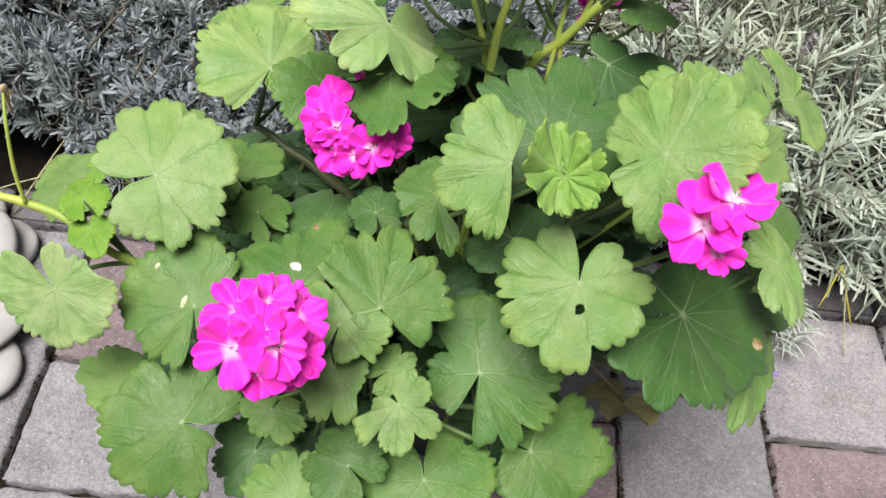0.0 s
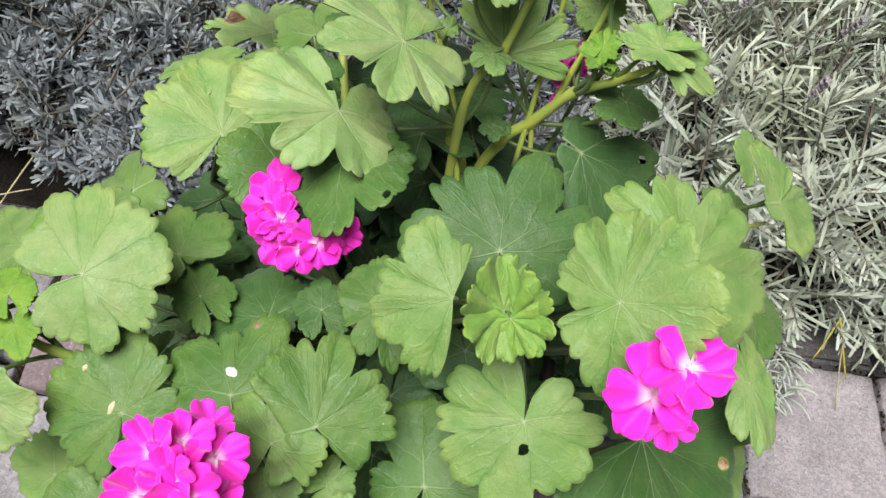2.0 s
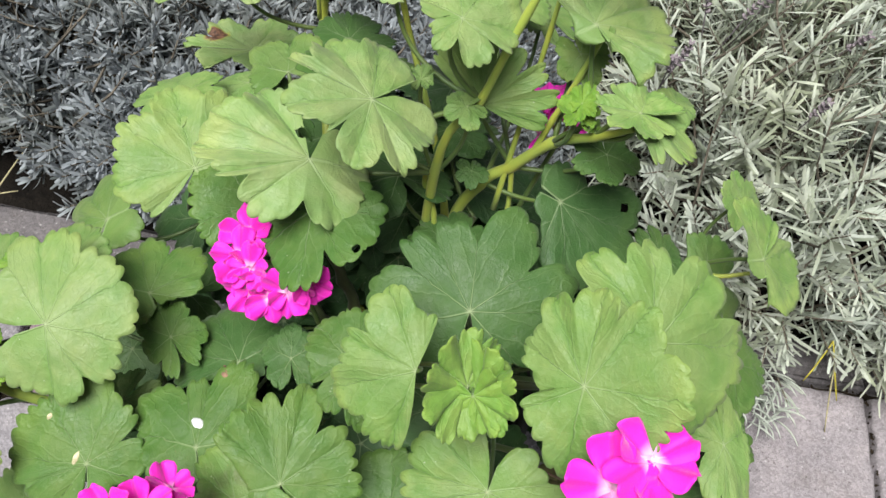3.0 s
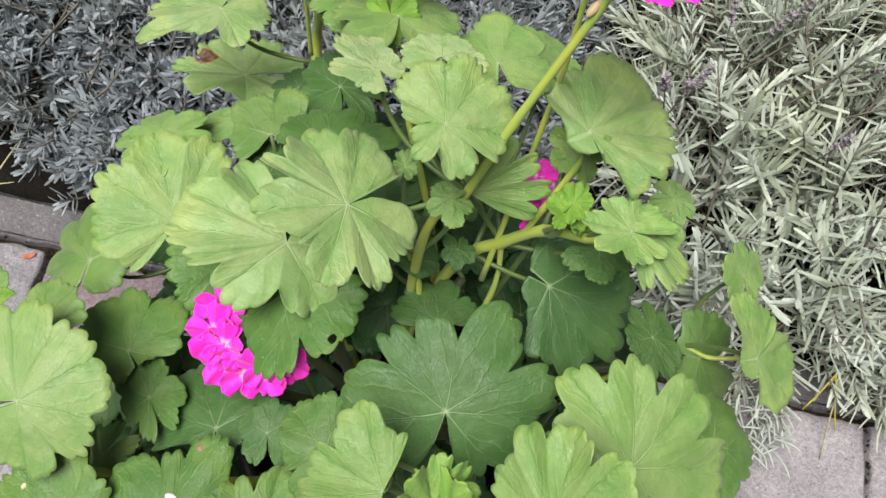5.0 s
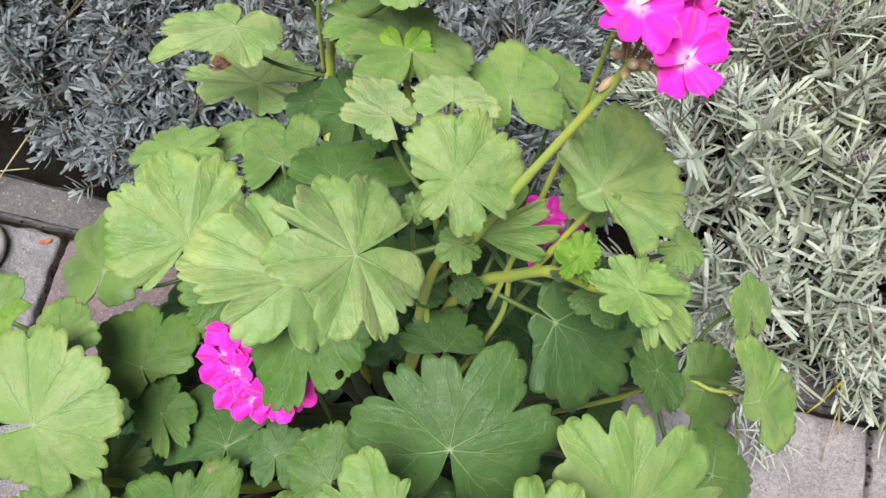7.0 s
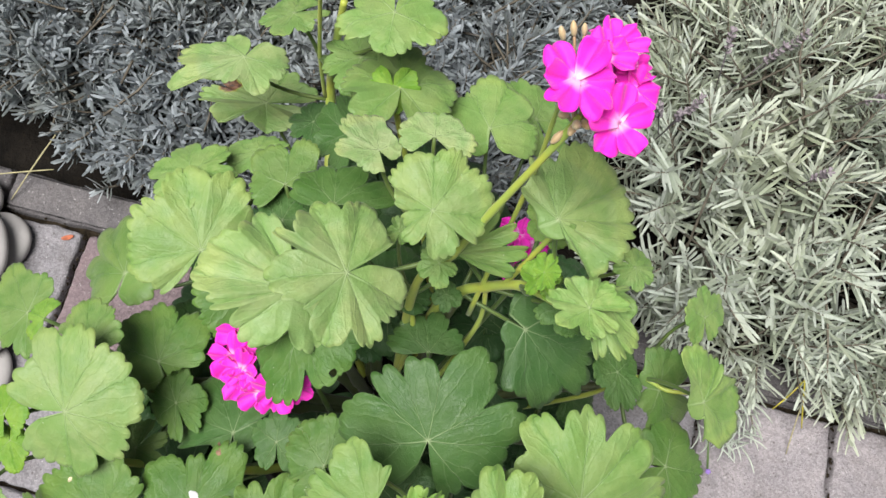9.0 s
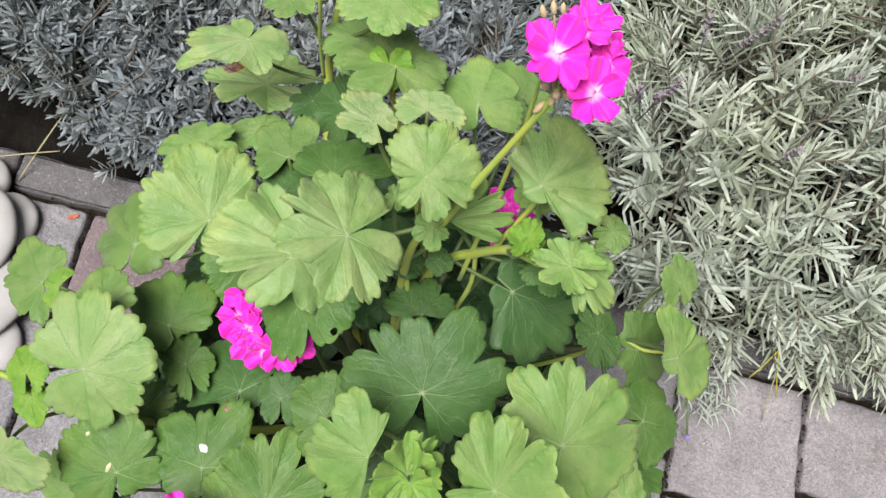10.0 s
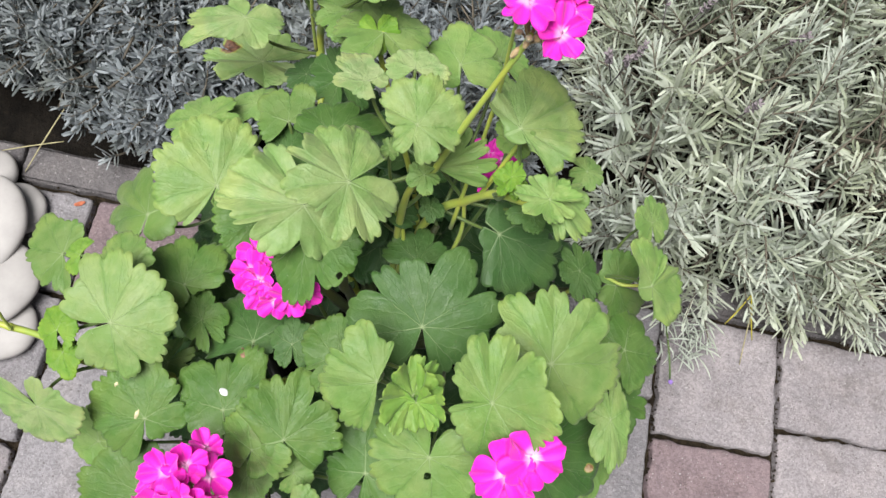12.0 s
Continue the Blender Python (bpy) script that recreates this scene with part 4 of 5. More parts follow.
leaf(0.018, 0.162, 0.488, 0.01, -0.14, -11, 0.023, 0.023, 2.50,
     rim=[(-133, 0.80), (-95, 0.98), (-67, 1.07), (-34, 0.93), (4, 0.77), (42, 0.91), (73, 0.97), (100, 1.18), (133, 0.93)])
leaf(0.029, 0.105, 0.514, -0.15, 0.14, 73, 0.030, 0.030, 2.10, crinkle=1.8,
     rim=[(-184, 0.26), (-162, 0.78), (-146, 1.03), (-105, 1.17), (-86, 1.13), (-64, 1.29), (-50, 1.31), (-14, 1.32), (6, 1.11), (36, 1.09), (42, 0.65), (78, 0.95), (108, 0.48), (131, 0.80), (149, 0.72), (165, 0.60), (184, 0.26)])
leaf(0.100, 0.119, 0.512, -0.13, 0.09, -84, 0.038, 0.038, 2.15, crinkle=1.6,
     rim=[(-185, 0.20), (-40, 0.22), (4, 0.46), (21, 0.75), (42, 0.93), (56, 1.08), (73, 1.09), (98, 1.48), (112, 1.52), (128, 1.39), (137, 1.35), (158, 1.33), (174, 1.25), (191, 1.20), (197, 1.07), (216, 1.07), (222, 0.76), (228, 0.49), (234, 0.38)])
leaf(0.051, 0.201, 0.440, -0.02, -0.19, -20, 0.039, 0.039, 0.68,
     rim=[(-168, 0.47), (-50, 0.86), (-14, 1.00), (12, 1.20), (28, 1.16), (56, 1.02), (75, 0.85), (103, 0.91), (168, 0.41)])
leaf(0.084, 0.238, 0.400, -0.06, -0.23, -33, 0.041, 0.026, 0.60)
leaf(-0.013, 0.203, 0.462, 0.00, -0.30, -9, 0.040, 0.041, 0.68, crinkle=1.4)
leaf(-0.048, 0.230, 0.440, 0.09, -0.22, -72, 0.029, 0.030, 0.60)
leaf(-0.026, 0.233, 0.500, 0.06, -0.22, 171, 0.032, 0.034, 0.70)
leaf(-0.097, 0.239, 0.460, 0.14, -0.23, -122, 0.025, 0.019, 0.65)
leaf(-0.141, 0.233, 0.392, 0.00, -0.20, -164, 0.036, 0.036, 2.35, crinkle=1.2,
     rim=[(-176, 0.35), (-167, 0.63), (-150, 0.78), (-105, 0.96), (-78, 0.84), (-55, 0.94), (-26, 0.54), (6, 0.73), (26, 1.15), (33, 1.66), (47, 1.32), (70, 1.40), (87, 0.97), (107, 0.68), (176, 0.20)])
leaf(-0.139, 0.243, 0.300, 0.00, -0.20, -98, 0.056, 0.031, 2.20, zone=0.2, crinkle=2.0, skin=SCORCHED)
leaf(0.048, 0.105, 0.447, 0.00, 1.20, 25, 0.040, 0.047, 0.76, gap=190)
leaf(0.129, 0.086, 0.491, -0.11, -0.16, 107, 0.035, 0.035, 2.00, crinkle=1.4,
     rim=[(-53, 0.26), (-47, 0.88), (-41, 0.83), (-9, 0.88), (-3, 0.95), (17, 1.21), (26, 1.22), (36, 1.21), (42, 1.01), (52, 1.10), (61, 0.88), (69, 0.73), (75, 0.45)])
leaf(0.130, 0.077, 0.497, -0.11, -0.05, -88, 0.025, 0.019, 0.74, crinkle=2.2)
leaf(0.128, 0.094, 0.435, -0.11, -0.07, 160, 0.020, 0.022, 0.30)
leaf(0.103, 0.096, 0.465, -0.08, -0.07, -2, 0.015, 0.013, 1.00, crinkle=3.5)
leaf(0.011, 0.106, 0.460, 0.02, -0.08, 0, 0.012, 0.008, 0.62, crinkle=3.2)
leaf(0.048, 0.055, 0.360, -0.02, -0.03, -13, 0.031, 0.031, 0.24,
     rim=[(-97, 0.55), (-69, 1.02), (-46, 1.06), (-17, 0.97), (-3, 0.87), (21, 1.07), (38, 0.79), (63, 0.95), (97, 0.52)])
leaf(0.246, 0.134, 0.355, -0.60, 0.20, -21, 0.025, 0.022, 0.64)
leaf(0.223, 0.073, 0.345, -0.40, 0.50, -100, 0.033, 0.033, 0.48, crinkle=1.1,
     rim=[(-175, 0.41), (-156, 1.39), (-128, 1.54), (-110, 1.46), (-90, 0.81), (-55, 0.60), (0, 0.20), (18, 0.60), (56, 0.94), (68, 0.98), (87, 1.01), (125, 0.98), (175, 0.30)])
leaf(0.237, 0.060, 0.402, -0.60, 0.30, -152, 0.033, 0.033, 0.70, crinkle=1.0,
     rim=[(-176, 0.52), (-170, 0.94), (-164, 1.08), (-152, 1.19), (-121, 1.17), (-100, 1.31), (-78, 1.30), (-63, 0.94), (-57, 0.32), (36, 0.41), (89, 0.77), (110, 1.25), (127, 1.28), (162, 0.96), (176, 0.46)])
leaf(0.186, 0.075, 0.360, -0.17, -0.05, 151, 0.031, 0.018, 0.30)
leaf(-0.163, 0.147, 0.350, 0.21, -0.13, -82, 0.036, 0.032, 0.66)
leaf(-0.126, 0.184, 0.330, 0.17, -0.17, -110, 0.034, 0.019, 0.62)
leaf(-0.050, 0.199, 0.380, 0.09, -0.19, -23, 0.041, 0.030, 0.22)
leaf(-0.089, 0.223, 0.330, 0.13, -0.21, -86, 0.020, 0.024, 0.15)
leaf(0.050, 0.090, 0.400, -0.02, -0.07, 166, 0.013, 0.011, 0.25)
leaf(0.040, 0.092, 0.460, -0.01, -0.07, -123, 0.014, 0.015, 0.58)
leaf(0.161, 0.121, 0.460, -0.14, -0.10, 108, 0.015, 0.016, 0.66)
leaf(-0.153, -0.058, 0.280, 0.20, 0.10, -146, 0.028, 0.020, 0.60)
leaf(-0.042, -0.031, 0.338, 0.08, 0.07, -16, 0.025, 0.021, 0.20)
leaf(0.104, 0.100, 0.470, 0.80, 0.30, 43, 0.012, 0.012, 1.00, crinkle=3)
leaf(0.111, 0.096, 0.458, -0.60, -0.60, 129, 0.008, 0.017, 1.00, crinkle=3)
leaf(-0.018, 0.202, 0.460, 0.10, 0.90, 170, 0.017, 0.020, 1.00, crinkle=1.6)
leaf(0.100, 0.132, 0.475, 0.30, 0.70, 150, 0.018, 0.016, 0.80, crinkle=1.4)


# filler leaves low inside the crown; their darkest tone paints the gaps' shade
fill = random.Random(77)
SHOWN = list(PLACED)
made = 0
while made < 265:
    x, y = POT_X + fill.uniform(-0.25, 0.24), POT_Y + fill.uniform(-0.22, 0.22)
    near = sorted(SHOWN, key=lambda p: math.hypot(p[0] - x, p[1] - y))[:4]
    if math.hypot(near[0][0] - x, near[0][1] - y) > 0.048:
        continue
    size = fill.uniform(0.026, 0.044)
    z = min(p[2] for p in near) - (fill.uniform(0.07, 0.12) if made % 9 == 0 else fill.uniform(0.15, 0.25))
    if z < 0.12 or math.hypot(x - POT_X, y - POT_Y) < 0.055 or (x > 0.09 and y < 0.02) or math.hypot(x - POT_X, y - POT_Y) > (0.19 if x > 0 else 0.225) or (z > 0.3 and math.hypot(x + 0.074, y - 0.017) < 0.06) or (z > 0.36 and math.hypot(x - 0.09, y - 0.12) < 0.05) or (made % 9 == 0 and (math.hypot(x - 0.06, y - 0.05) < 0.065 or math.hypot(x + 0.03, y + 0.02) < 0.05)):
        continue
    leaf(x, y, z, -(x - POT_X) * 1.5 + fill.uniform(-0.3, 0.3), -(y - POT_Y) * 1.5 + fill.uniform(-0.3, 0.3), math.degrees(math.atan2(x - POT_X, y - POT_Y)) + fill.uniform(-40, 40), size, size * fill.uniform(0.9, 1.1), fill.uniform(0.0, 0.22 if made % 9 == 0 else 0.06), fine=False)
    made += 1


def stem(points, radii, mat=STEM, label=""):
    """A branch through the given points, rounded into a smooth line with thicker joints."""
    pts = [Vector(p) for p in points]
    line, rads = [], []
    for i in range(len(pts) - 1):
        a, b, c, d = pts[max(i - 1, 0)], pts[i], pts[i + 1], pts[min(i + 2, len(pts) - 1)]
        for s in range(6):
            t = s / 6
            line.append(0.5 * ((2 * b) + (c - a) * t + (2 * a - 5 * b + 4 * c - d) * t * t + (3 * b - a - 3 * c + d) * t ** 3))
            rads.append((radii[i] * (1 - t) + radii[i + 1] * t) * (1.18 if s == 0 and 0 < i else 1.0))
    line.append(pts[-1])
    rads.append(radii[-1])
    v, f = tube(line, [r * 0.70 for r in rads], 10)
    return part("stem", mesh_of("stem", v, f, [mat]), geranium, label)


def petal_mesh(seed):
    rng = random.Random(seed)
    cols, rows = 10, 10
    verts, uv = [], []
    ph, curl = rng.uniform(0, 6), rng.uniform(-0.15, 0.30)
    for j in range(rows + 1):
        t = j / rows
        half = 0.045 + 0.34 * math.sin(math.pi * (0.03 + 0.62 * t)) ** 1.25
        for i in range(cols + 1):
            s = 2 * i / cols - 1
            y = t - 0.17 * t ** 3 * s * s - 0.05 * t ** 6 * max(0.0, 1 - abs(s) * 5) + 0.03 * t * math.cos(5 * s + ph)
            z = curl * t * t + 0.13 * t * math.sin(3.2 * s + ph) + 0.10 * s * s * (1 - t) + 0.03 * math.sin(7 * s + ph) * t
            verts.append((s * half, y, z))
            uv.append((s * half, y))
    n = cols + 1
    faces = [(j * n + i, j * n + i + 1, (j + 1) * n + i + 1, (j + 1) * n + i) for j in range(rows) for i in range(cols)]
    total = len(verts)
    verts += [(x, y, z - 0.02) for x, y, z in verts]
    faces += [tuple(q + total for q in reversed(f)) for f in faces[:]]
    edge = [i for i in range(n)] + [j * n + cols for j in range(1, rows + 1)] + [rows * n + i for i in range(cols - 1, -1, -1)] + [j * n for j in range(rows - 1, 0, -1)]
    faces += [(b, a, a + total, b + total) for a, b in zip(edge, edge[1:] + edge[:1])]
    return mesh_of("petal", verts, faces, [PETAL], True, uv + uv)


PETALS = [petal_mesh(s) for s in range(10)]


def flower_head(x, y, z, florets, seed, stalk_from=None, buds=()):
    """An umbel: florets of five to seven petals on thin stalks from one knot; each floret is (dx, dy, dz, size)."""
    rng = random.Random(seed)
    bright = rng.uniform(0.3, 0.5)
    head = part("flower_head", None, geranium, "magenta flower head with pale petal bases" if florets else "small cluster of closed pinkish buds")
    head.matrix_basis = pose(x, y, z)

    def add(name, points, radii, sides, mat, label=""):
        v, f = tube(points, radii, sides)
        part(name, mesh_of(name, v, f, [mat]), head, label)

    for dx, dy, dz, size in florets:
        c = Vector((dx, dy, dz))
        out = (c + Vector((0, 0, 0.012))).normalized()
        out = (out + Vector((0, -0.25, 0.35))).normalized()
        side = out.orthogonal().normalized()
        up = out.cross(side)
        base = c - out * 0.004
        add("pedicel", bend((0, 0, -0.012), c * 0.5 + Vector((0, 0, -0.006)), base, 5), [0.0008] * 6, 6, PEDICEL)
        first = rng.uniform(0, 6.28)
        count = rng.choice((5, 5, 6)) if size > 0.0135 else 2
        for k in range(count):
            a = first + 2 * math.pi * k / count + rng.uniform(-0.15, 0.15)
            d = math.cos(a) * side + math.sin(a) * up
            lift = rng.uniform(0.05, 0.40)
            y_ax = (d * math.cos(lift) + out * math.sin(lift)).normalized()
            x_ax = y_ax.cross(out).normalized()
            z_ax = x_ax.cross(y_ax)
            m = Matrix((x_ax, y_ax, z_ax)).transposed().to_4x4()
            s = size * rng.uniform(0.85, 1.12)
            m = m @ Matrix.Diagonal((s * rng.uniform(0.9, 1.15), s, s, 1))
            m.translation = base + out * 0.0012 * (k % 3)
            ob = part("petal", PETALS[rng.randrange(len(PETALS))], head, "", m)
            ob.color = (1, 1, 1, rng.uniform(0.1, 0.5) + bright)
    for dx, dy, dz, size in buds:
        c = Vector((dx, dy, dz))
        add("pedicel", bend((0, 0, -0.012), c * 0.5 + Vector((0, 0, -0.004)), c, 5), [0.0008] * 6, 6, PEDICEL)
        add("bud", [c + c.normalized() * size * t for t in (-0.2, 0.1, 0.5, 0.9, 1.1)], [size * r for r in (0.10, 0.24, 0.30, 0.20, 0.03)], 8, BUD, "pointed bud still closed")
    if stalk_from is not None:
        pts = bend((x, y, z - 0.010), (x * 0.6 + stalk_from[0] * 0.4, y * 0.6 + stalk_from[1] * 0.4, z - 0.07), stalk_from, 10)
        v, f = tube(pts, [0.0017 + 0.0006 * i / 10 for i in range(11)], 8)
        part("flower_stem", mesh_of("flower_stem", v, f, [STALK]), geranium)
    return head


flower_head(-0.093, -0.151, 0.362, [(-0.012, 0.002, 0.026, 0.0195), (-0.010, -0.023, 0.026, 0.0204), (0.013, -0.021, 0.032, 0.0204), (0.002, 0.008, 0.026, 0.0179), (0.020, 0.004, 0.021, 0.0179), (0.023, -0.017, 0.016, 0.0187), (0.004, -0.029, 0.018, 0.0179), (-0.023, -0.004, 0.014, 0.0161), (0.003, -0.014, 0.036, 0.0179), (0.016, -0.024, 0.012, 0.0161), (0.011, 0.024, 0.012, 0.0161)], 1, (-0.04, -0.07, 0.22))
flower_head(0.145, -0.103, 0.445, [(-0.012, -0.007, 0.012, 0.025), (0.005, 0.007, 0.018, 0.024), (-0.001, -0.016, 0.002, 0.014)], 2, (0.08, -0.04, 0.26))
flower_head(-0.070, 0.061, 0.330, [(-0.01, -0.032, 0.049, 0.019), (-0.013, -0.046, 0.044, 0.018), (-0.011, -0.053, 0.036, 0.018), (-0.005, -0.052, 0.044, 0.016), (-0.003, -0.06, 0.031, 0.018), (0.01, -0.065, 0.032, 0.017), (0.021, -0.061, 0.038, 0.018), (0.033, -0.056, 0.044, 0.017), (0.009, -0.012, 0.063, 0.012)], 3, (-0.02, 0.01, 0.22))
flower_head(-0.089, 0.090, 0.385, [], 7, (-0.04, 0.06, 0.25), buds=[(-0.006, -0.007, 0.02, 0.008), (-0.013, 0.002, 0.017, 0.006), (-0.008, -0.001, 0.023, 0.007)])
flower_head(0.104, 0.127, 0.408, [(-0.017, 0.009, 0.022, 0.0150), (-0.006, 0.004, 0.020, 0.0150), (-0.016, -0.010, 0.006, 0.0115), (0.004, 0.001, 0.012, 0.0120), (-0.010, -0.002, 0.016, 0.0125)], 4, (0.06, 0.06, 0.26))
flower_head(0.089, 0.143, 0.592, [(-0.010, -0.005, 0.040, 0.0195), (0.015, -0.015, 0.028, 0.018), (0.007, 0.026, 0.030, 0.0145), (0.020, 0.009, 0.020, 0.0145), (0.018, 0.025, 0.014, 0.014), (0.002, 0.015, 0.036, 0.0136)], 5, buds=[(-0.019, 0.018, 0.033, 0.006), (-0.014, 0.025, 0.028, 0.006), (-0.010, 0.023, 0.033, 0.005), (-0.007, -0.006, 0.008, 0.007), (-0.002, -0.008, 0.003, 0.007), (0.002, -0.006, 0.006, 0.008), (0.004, -0.004, 0.013, 0.008), (-0.006, -0.008, -0.007, 0.007), (0.007, -0.010, 0.010, 0.008), (-0.002, -0.011, 0.012, 0.008), (0.010, -0.006, 0.004, 0.007)])
stem([(0.03, 0.03, 0.15), (0.027, 0.084, 0.4), (0.047, 0.101, 0.455), (0.062, 0.113, 0.515), (0.084, 0.134, 0.582), (0.089, 0.143, 0.592)], [0.006, 0.0042, 0.0036, 0.0032, 0.0028, 0.003])
stem([(0.078, 0.146, 0.6), (0.079, 0.147, 0.57), (0.08, 0.141, 0.53), (0.08, 0.139, 0.48), (0.07, 0.09, 0.36)], [0.0017, 0.0019, 0.0021, 0.0022, 0.003])
stem([(0.04, 0.04, 0.15), (0.042, 0.085, 0.32), (0.058, 0.1, 0.372), (0.076, 0.104, 0.393), (0.096, 0.1, 0.43), (0.115, 0.087, 0.458), (0.13, 0.076, 0.484)], [0.006, 0.0055, 0.0055, 0.0054, 0.0048, 0.0036, 0.0025])
stem([(0.076, 0.104, 0.392), (0.079, 0.087, 0.345), (0.06, 0.05, 0.27)], [0.0026, 0.0026, 0.0028])
stem([(0.086, 0.103, 0.412), (0.093, 0.11, 0.44), (0.102, 0.121, 0.47), (0.108, 0.125, 0.503)], [0.003, 0.0028, 0.0026, 0.0022])
stem([(0.02, 0.03, 0.15), (0.033, 0.067, 0.34), (0.022, 0.088, 0.38), (0.023, 0.09, 0.395)], [0.004, 0.003, 0.0026, 0.0024])
flower_head(-0.270, -0.030, 0.405, [], 8, buds=[(0.005, -0.005, 0.012, 0.008), (0.006, -0.004, 0.009, 0.006)])
stem([(-0.294, -0.059, 0.35), (-0.28, -0.061, 0.348), (-0.266, -0.062, 0.346), (-0.239, -0.064, 0.335), (-0.197, -0.075, 0.31), (-0.06, -0.05, 0.22), (0.0, 0.0, 0.15)], [0.0028, 0.0036, 0.0042, 0.004, 0.0042, 0.005, 0.005])
stem([(-0.263, -0.064, 0.347), (-0.265, -0.057, 0.372), (-0.265, -0.046, 0.4), (-0.266, -0.035, 0.415)], [0.0018, 0.0018, 0.0016, 0.0014])
stem([(0.0, 0.05, 0.15), (-0.05, 0.13, 0.28), (-0.079, 0.241, 0.34), (-0.074, 0.242, 0.4), (-0.069, 0.247, 0.44), (-0.065, 0.251, 0.47)], [0.006, 0.005, 0.0052, 0.005, 0.0042, 0.0035])
stem([(-0.08, 0.233, 0.36), (-0.08, 0.233, 0.42), (-0.077, 0.234, 0.47), (-0.073, 0.233, 0.52)], [0.0024, 0.0022, 0.002, 0.002])
stem([(0.03, 0.05, 0.15), (0.04, 0.11, 0.3), (-0.014, 0.198, 0.43), (-0.013, 0.203, 0.462)], [0.005, 0.004, 0.0028, 0.002])
stem([(0.06, 0.03, 0.15), (0.12, 0.045, 0.22), (0.18, 0.065, 0.295), (0.203, 0.078, 0.345), (0.227, 0.073, 0.35), (0.247, 0.074, 0.36)], [0.003, 0.0028, 0.0026, 0.0024, 0.0022, 0.002])


# ---- paving stones ----
pavement = thing("pavement", "grey and purplish tumbled concrete paving stones with dark joints", "pavement", "", "structure")
EDGING = (0.130, 0.120, 0.124)
GREY, PURPLE, WARM = (0.228, 0.216, 0.230), (0.212, 0.160, 0.172), (0.262, 0.238, 0.250)


def stone_mesh(w, d, h, seed):
    """A paving stone with worn, rounded edges and a slightly uneven face."""
    rng = random.Random(seed)
    hw, hd, r = w / 2, d / 2, 0.0026
    xs = [-hw, -hw + r * 0.5, -hw + r * 1.6] + [hw * (i - 8) / 9.2 for i in range(17)] + [hw - r * 1.6, hw - r * 0.5, hw]
    ys = [-hd, -hd + r * 0.5, -hd + r * 1.6] + [hd * (i - 8) / 9.2 for i in range(17)] + [hd - r * 1.6, hd - r * 0.5, hd]
    drop = [0.0042, 0.0010] + [0.0] * 19 + [0.0010, 0.0042]
    o = rng.uniform(0, 90)
    verts = []
    for j, y in enumerate(ys):
        for i, x in enumerate(xs):
            e = 0.0040 * noise.noise((x * 45 + o, y * 45, 1.0)) + 0.0026 * noise.noise((x * 160 + o, y * 160, 2.0))
            edge = 1 if i in (0, 22) or j in (0, 22) else 0.5 if i in (1, 21) or j in (1, 21) else 0
            z = -max(drop[i], drop[j]) - (0.003 if drop[i] and drop[j] else 0) + 0.0012 * noise.noise((x * 25 + o, y * 25, 5.0)) + 0.0006 * noise.noise((x * 110 + o, y * 110, 7.0))
            verts.append((x * (1 - 0.012 * bool(drop[j] > 0.004)) + e * edge, y * (1 - 0.012 * bool(drop[i] > 0.004)) + e * edge, z))
    faces = [(j * 23 + i, j * 23 + i + 1, (j + 1) * 23 + i + 1, (j + 1) * 23 + i) for j in range(22) for i in range(22)]
    ring = list(range(23)) + [j * 23 + 22 for j in range(1, 23)] + [506 + i for i in range(21, -1, -1)] + [j * 23 for j in range(21, 0, -1)]
    n = len(verts)
    verts += [(verts[i][0], verts[i][1], -h) for i in ring]
    for k in range(len(ring)):
        k2 = (k + 1) % len(ring)
        faces.append((ring[k2], ring[k], n + k, n + k2))
    return mesh_of("paving_stone", verts, faces, [PAVER])


STONES = {}


def paving_stone(x0, x1, y0, y1, colour, rng, name="paving_stone"):
    gap = 0.0060
    w, d = x1 - x0 - gap, y1 - y0 - gap
    key = (round(w, 3), round(d, 3), rng.randrange(3))
    if key not in STONES:
        STONES[key] = stone_mesh(w, d, 0.05, len(STONES))
    ob = part(name, STONES[key], pavement, "", pose((x0 + x1) / 2, (y0 + y1) / 2, rng.uniform(-0.0015, 0.0015), rng.uniform(-0.4, 0.4), rng.uniform(-0.4, 0.4), rng.uniform(-0.5, 0.5)))
    s = rng.uniform(0.9, 1.1)
    ob.color = (*(c * s for c in colour), 1)
    return ob


rng = random.Random(21)
COLUMNS = [-1.332, -1.172, -1.012, -0.852, -0.692, -0.532, -0.372, -0.222, -0.072, 0.073, 0.218, 0.378, 0.538, 0.698, 0.858, 1.018, 1.178, 1.338]
FIRST = {-0.372: (0.158, 0.135, 0.160), 0.218: (0.122, 0.162, 0.122), 0.378: (0.163, 0.162, 0.122), 0.538: (0.127, 0.162, 0.162), -0.532: (0.132, 0.183, 0.160)}
TINTS = {(-0.372, 0): PURPLE, (0.378, 1): PURPLE, (0.073, 1): PURPLE, (0.378, 0): WARM, (0.538, 0): WARM, (0.538, 1): WARM, (0.218, 0): GREY, (0.218, 1): GREY, (-0.372, 1): GREY, (-0.372, 2): GREY, (-0.532, 0): GREY, (-0.532, 1): GREY}
for x0, x1 in zip(COLUMNS, COLUMNS[1:]):
    y, row = BED_Y, 0
    lengths = FIRST.get(x0, ())
    while y > -1.1:
        d = lengths[row] if row < len(lengths) else rng.choice((0.122, 0.162, 0.162, 0.202))
        tint = TINTS.get((x0, row)) or rng.choice((GREY, GREY, WARM, GREY, PURPLE))
        paving_stone(x0, x1, y - d, y, tint, rng)
        y -= d
        row += 1
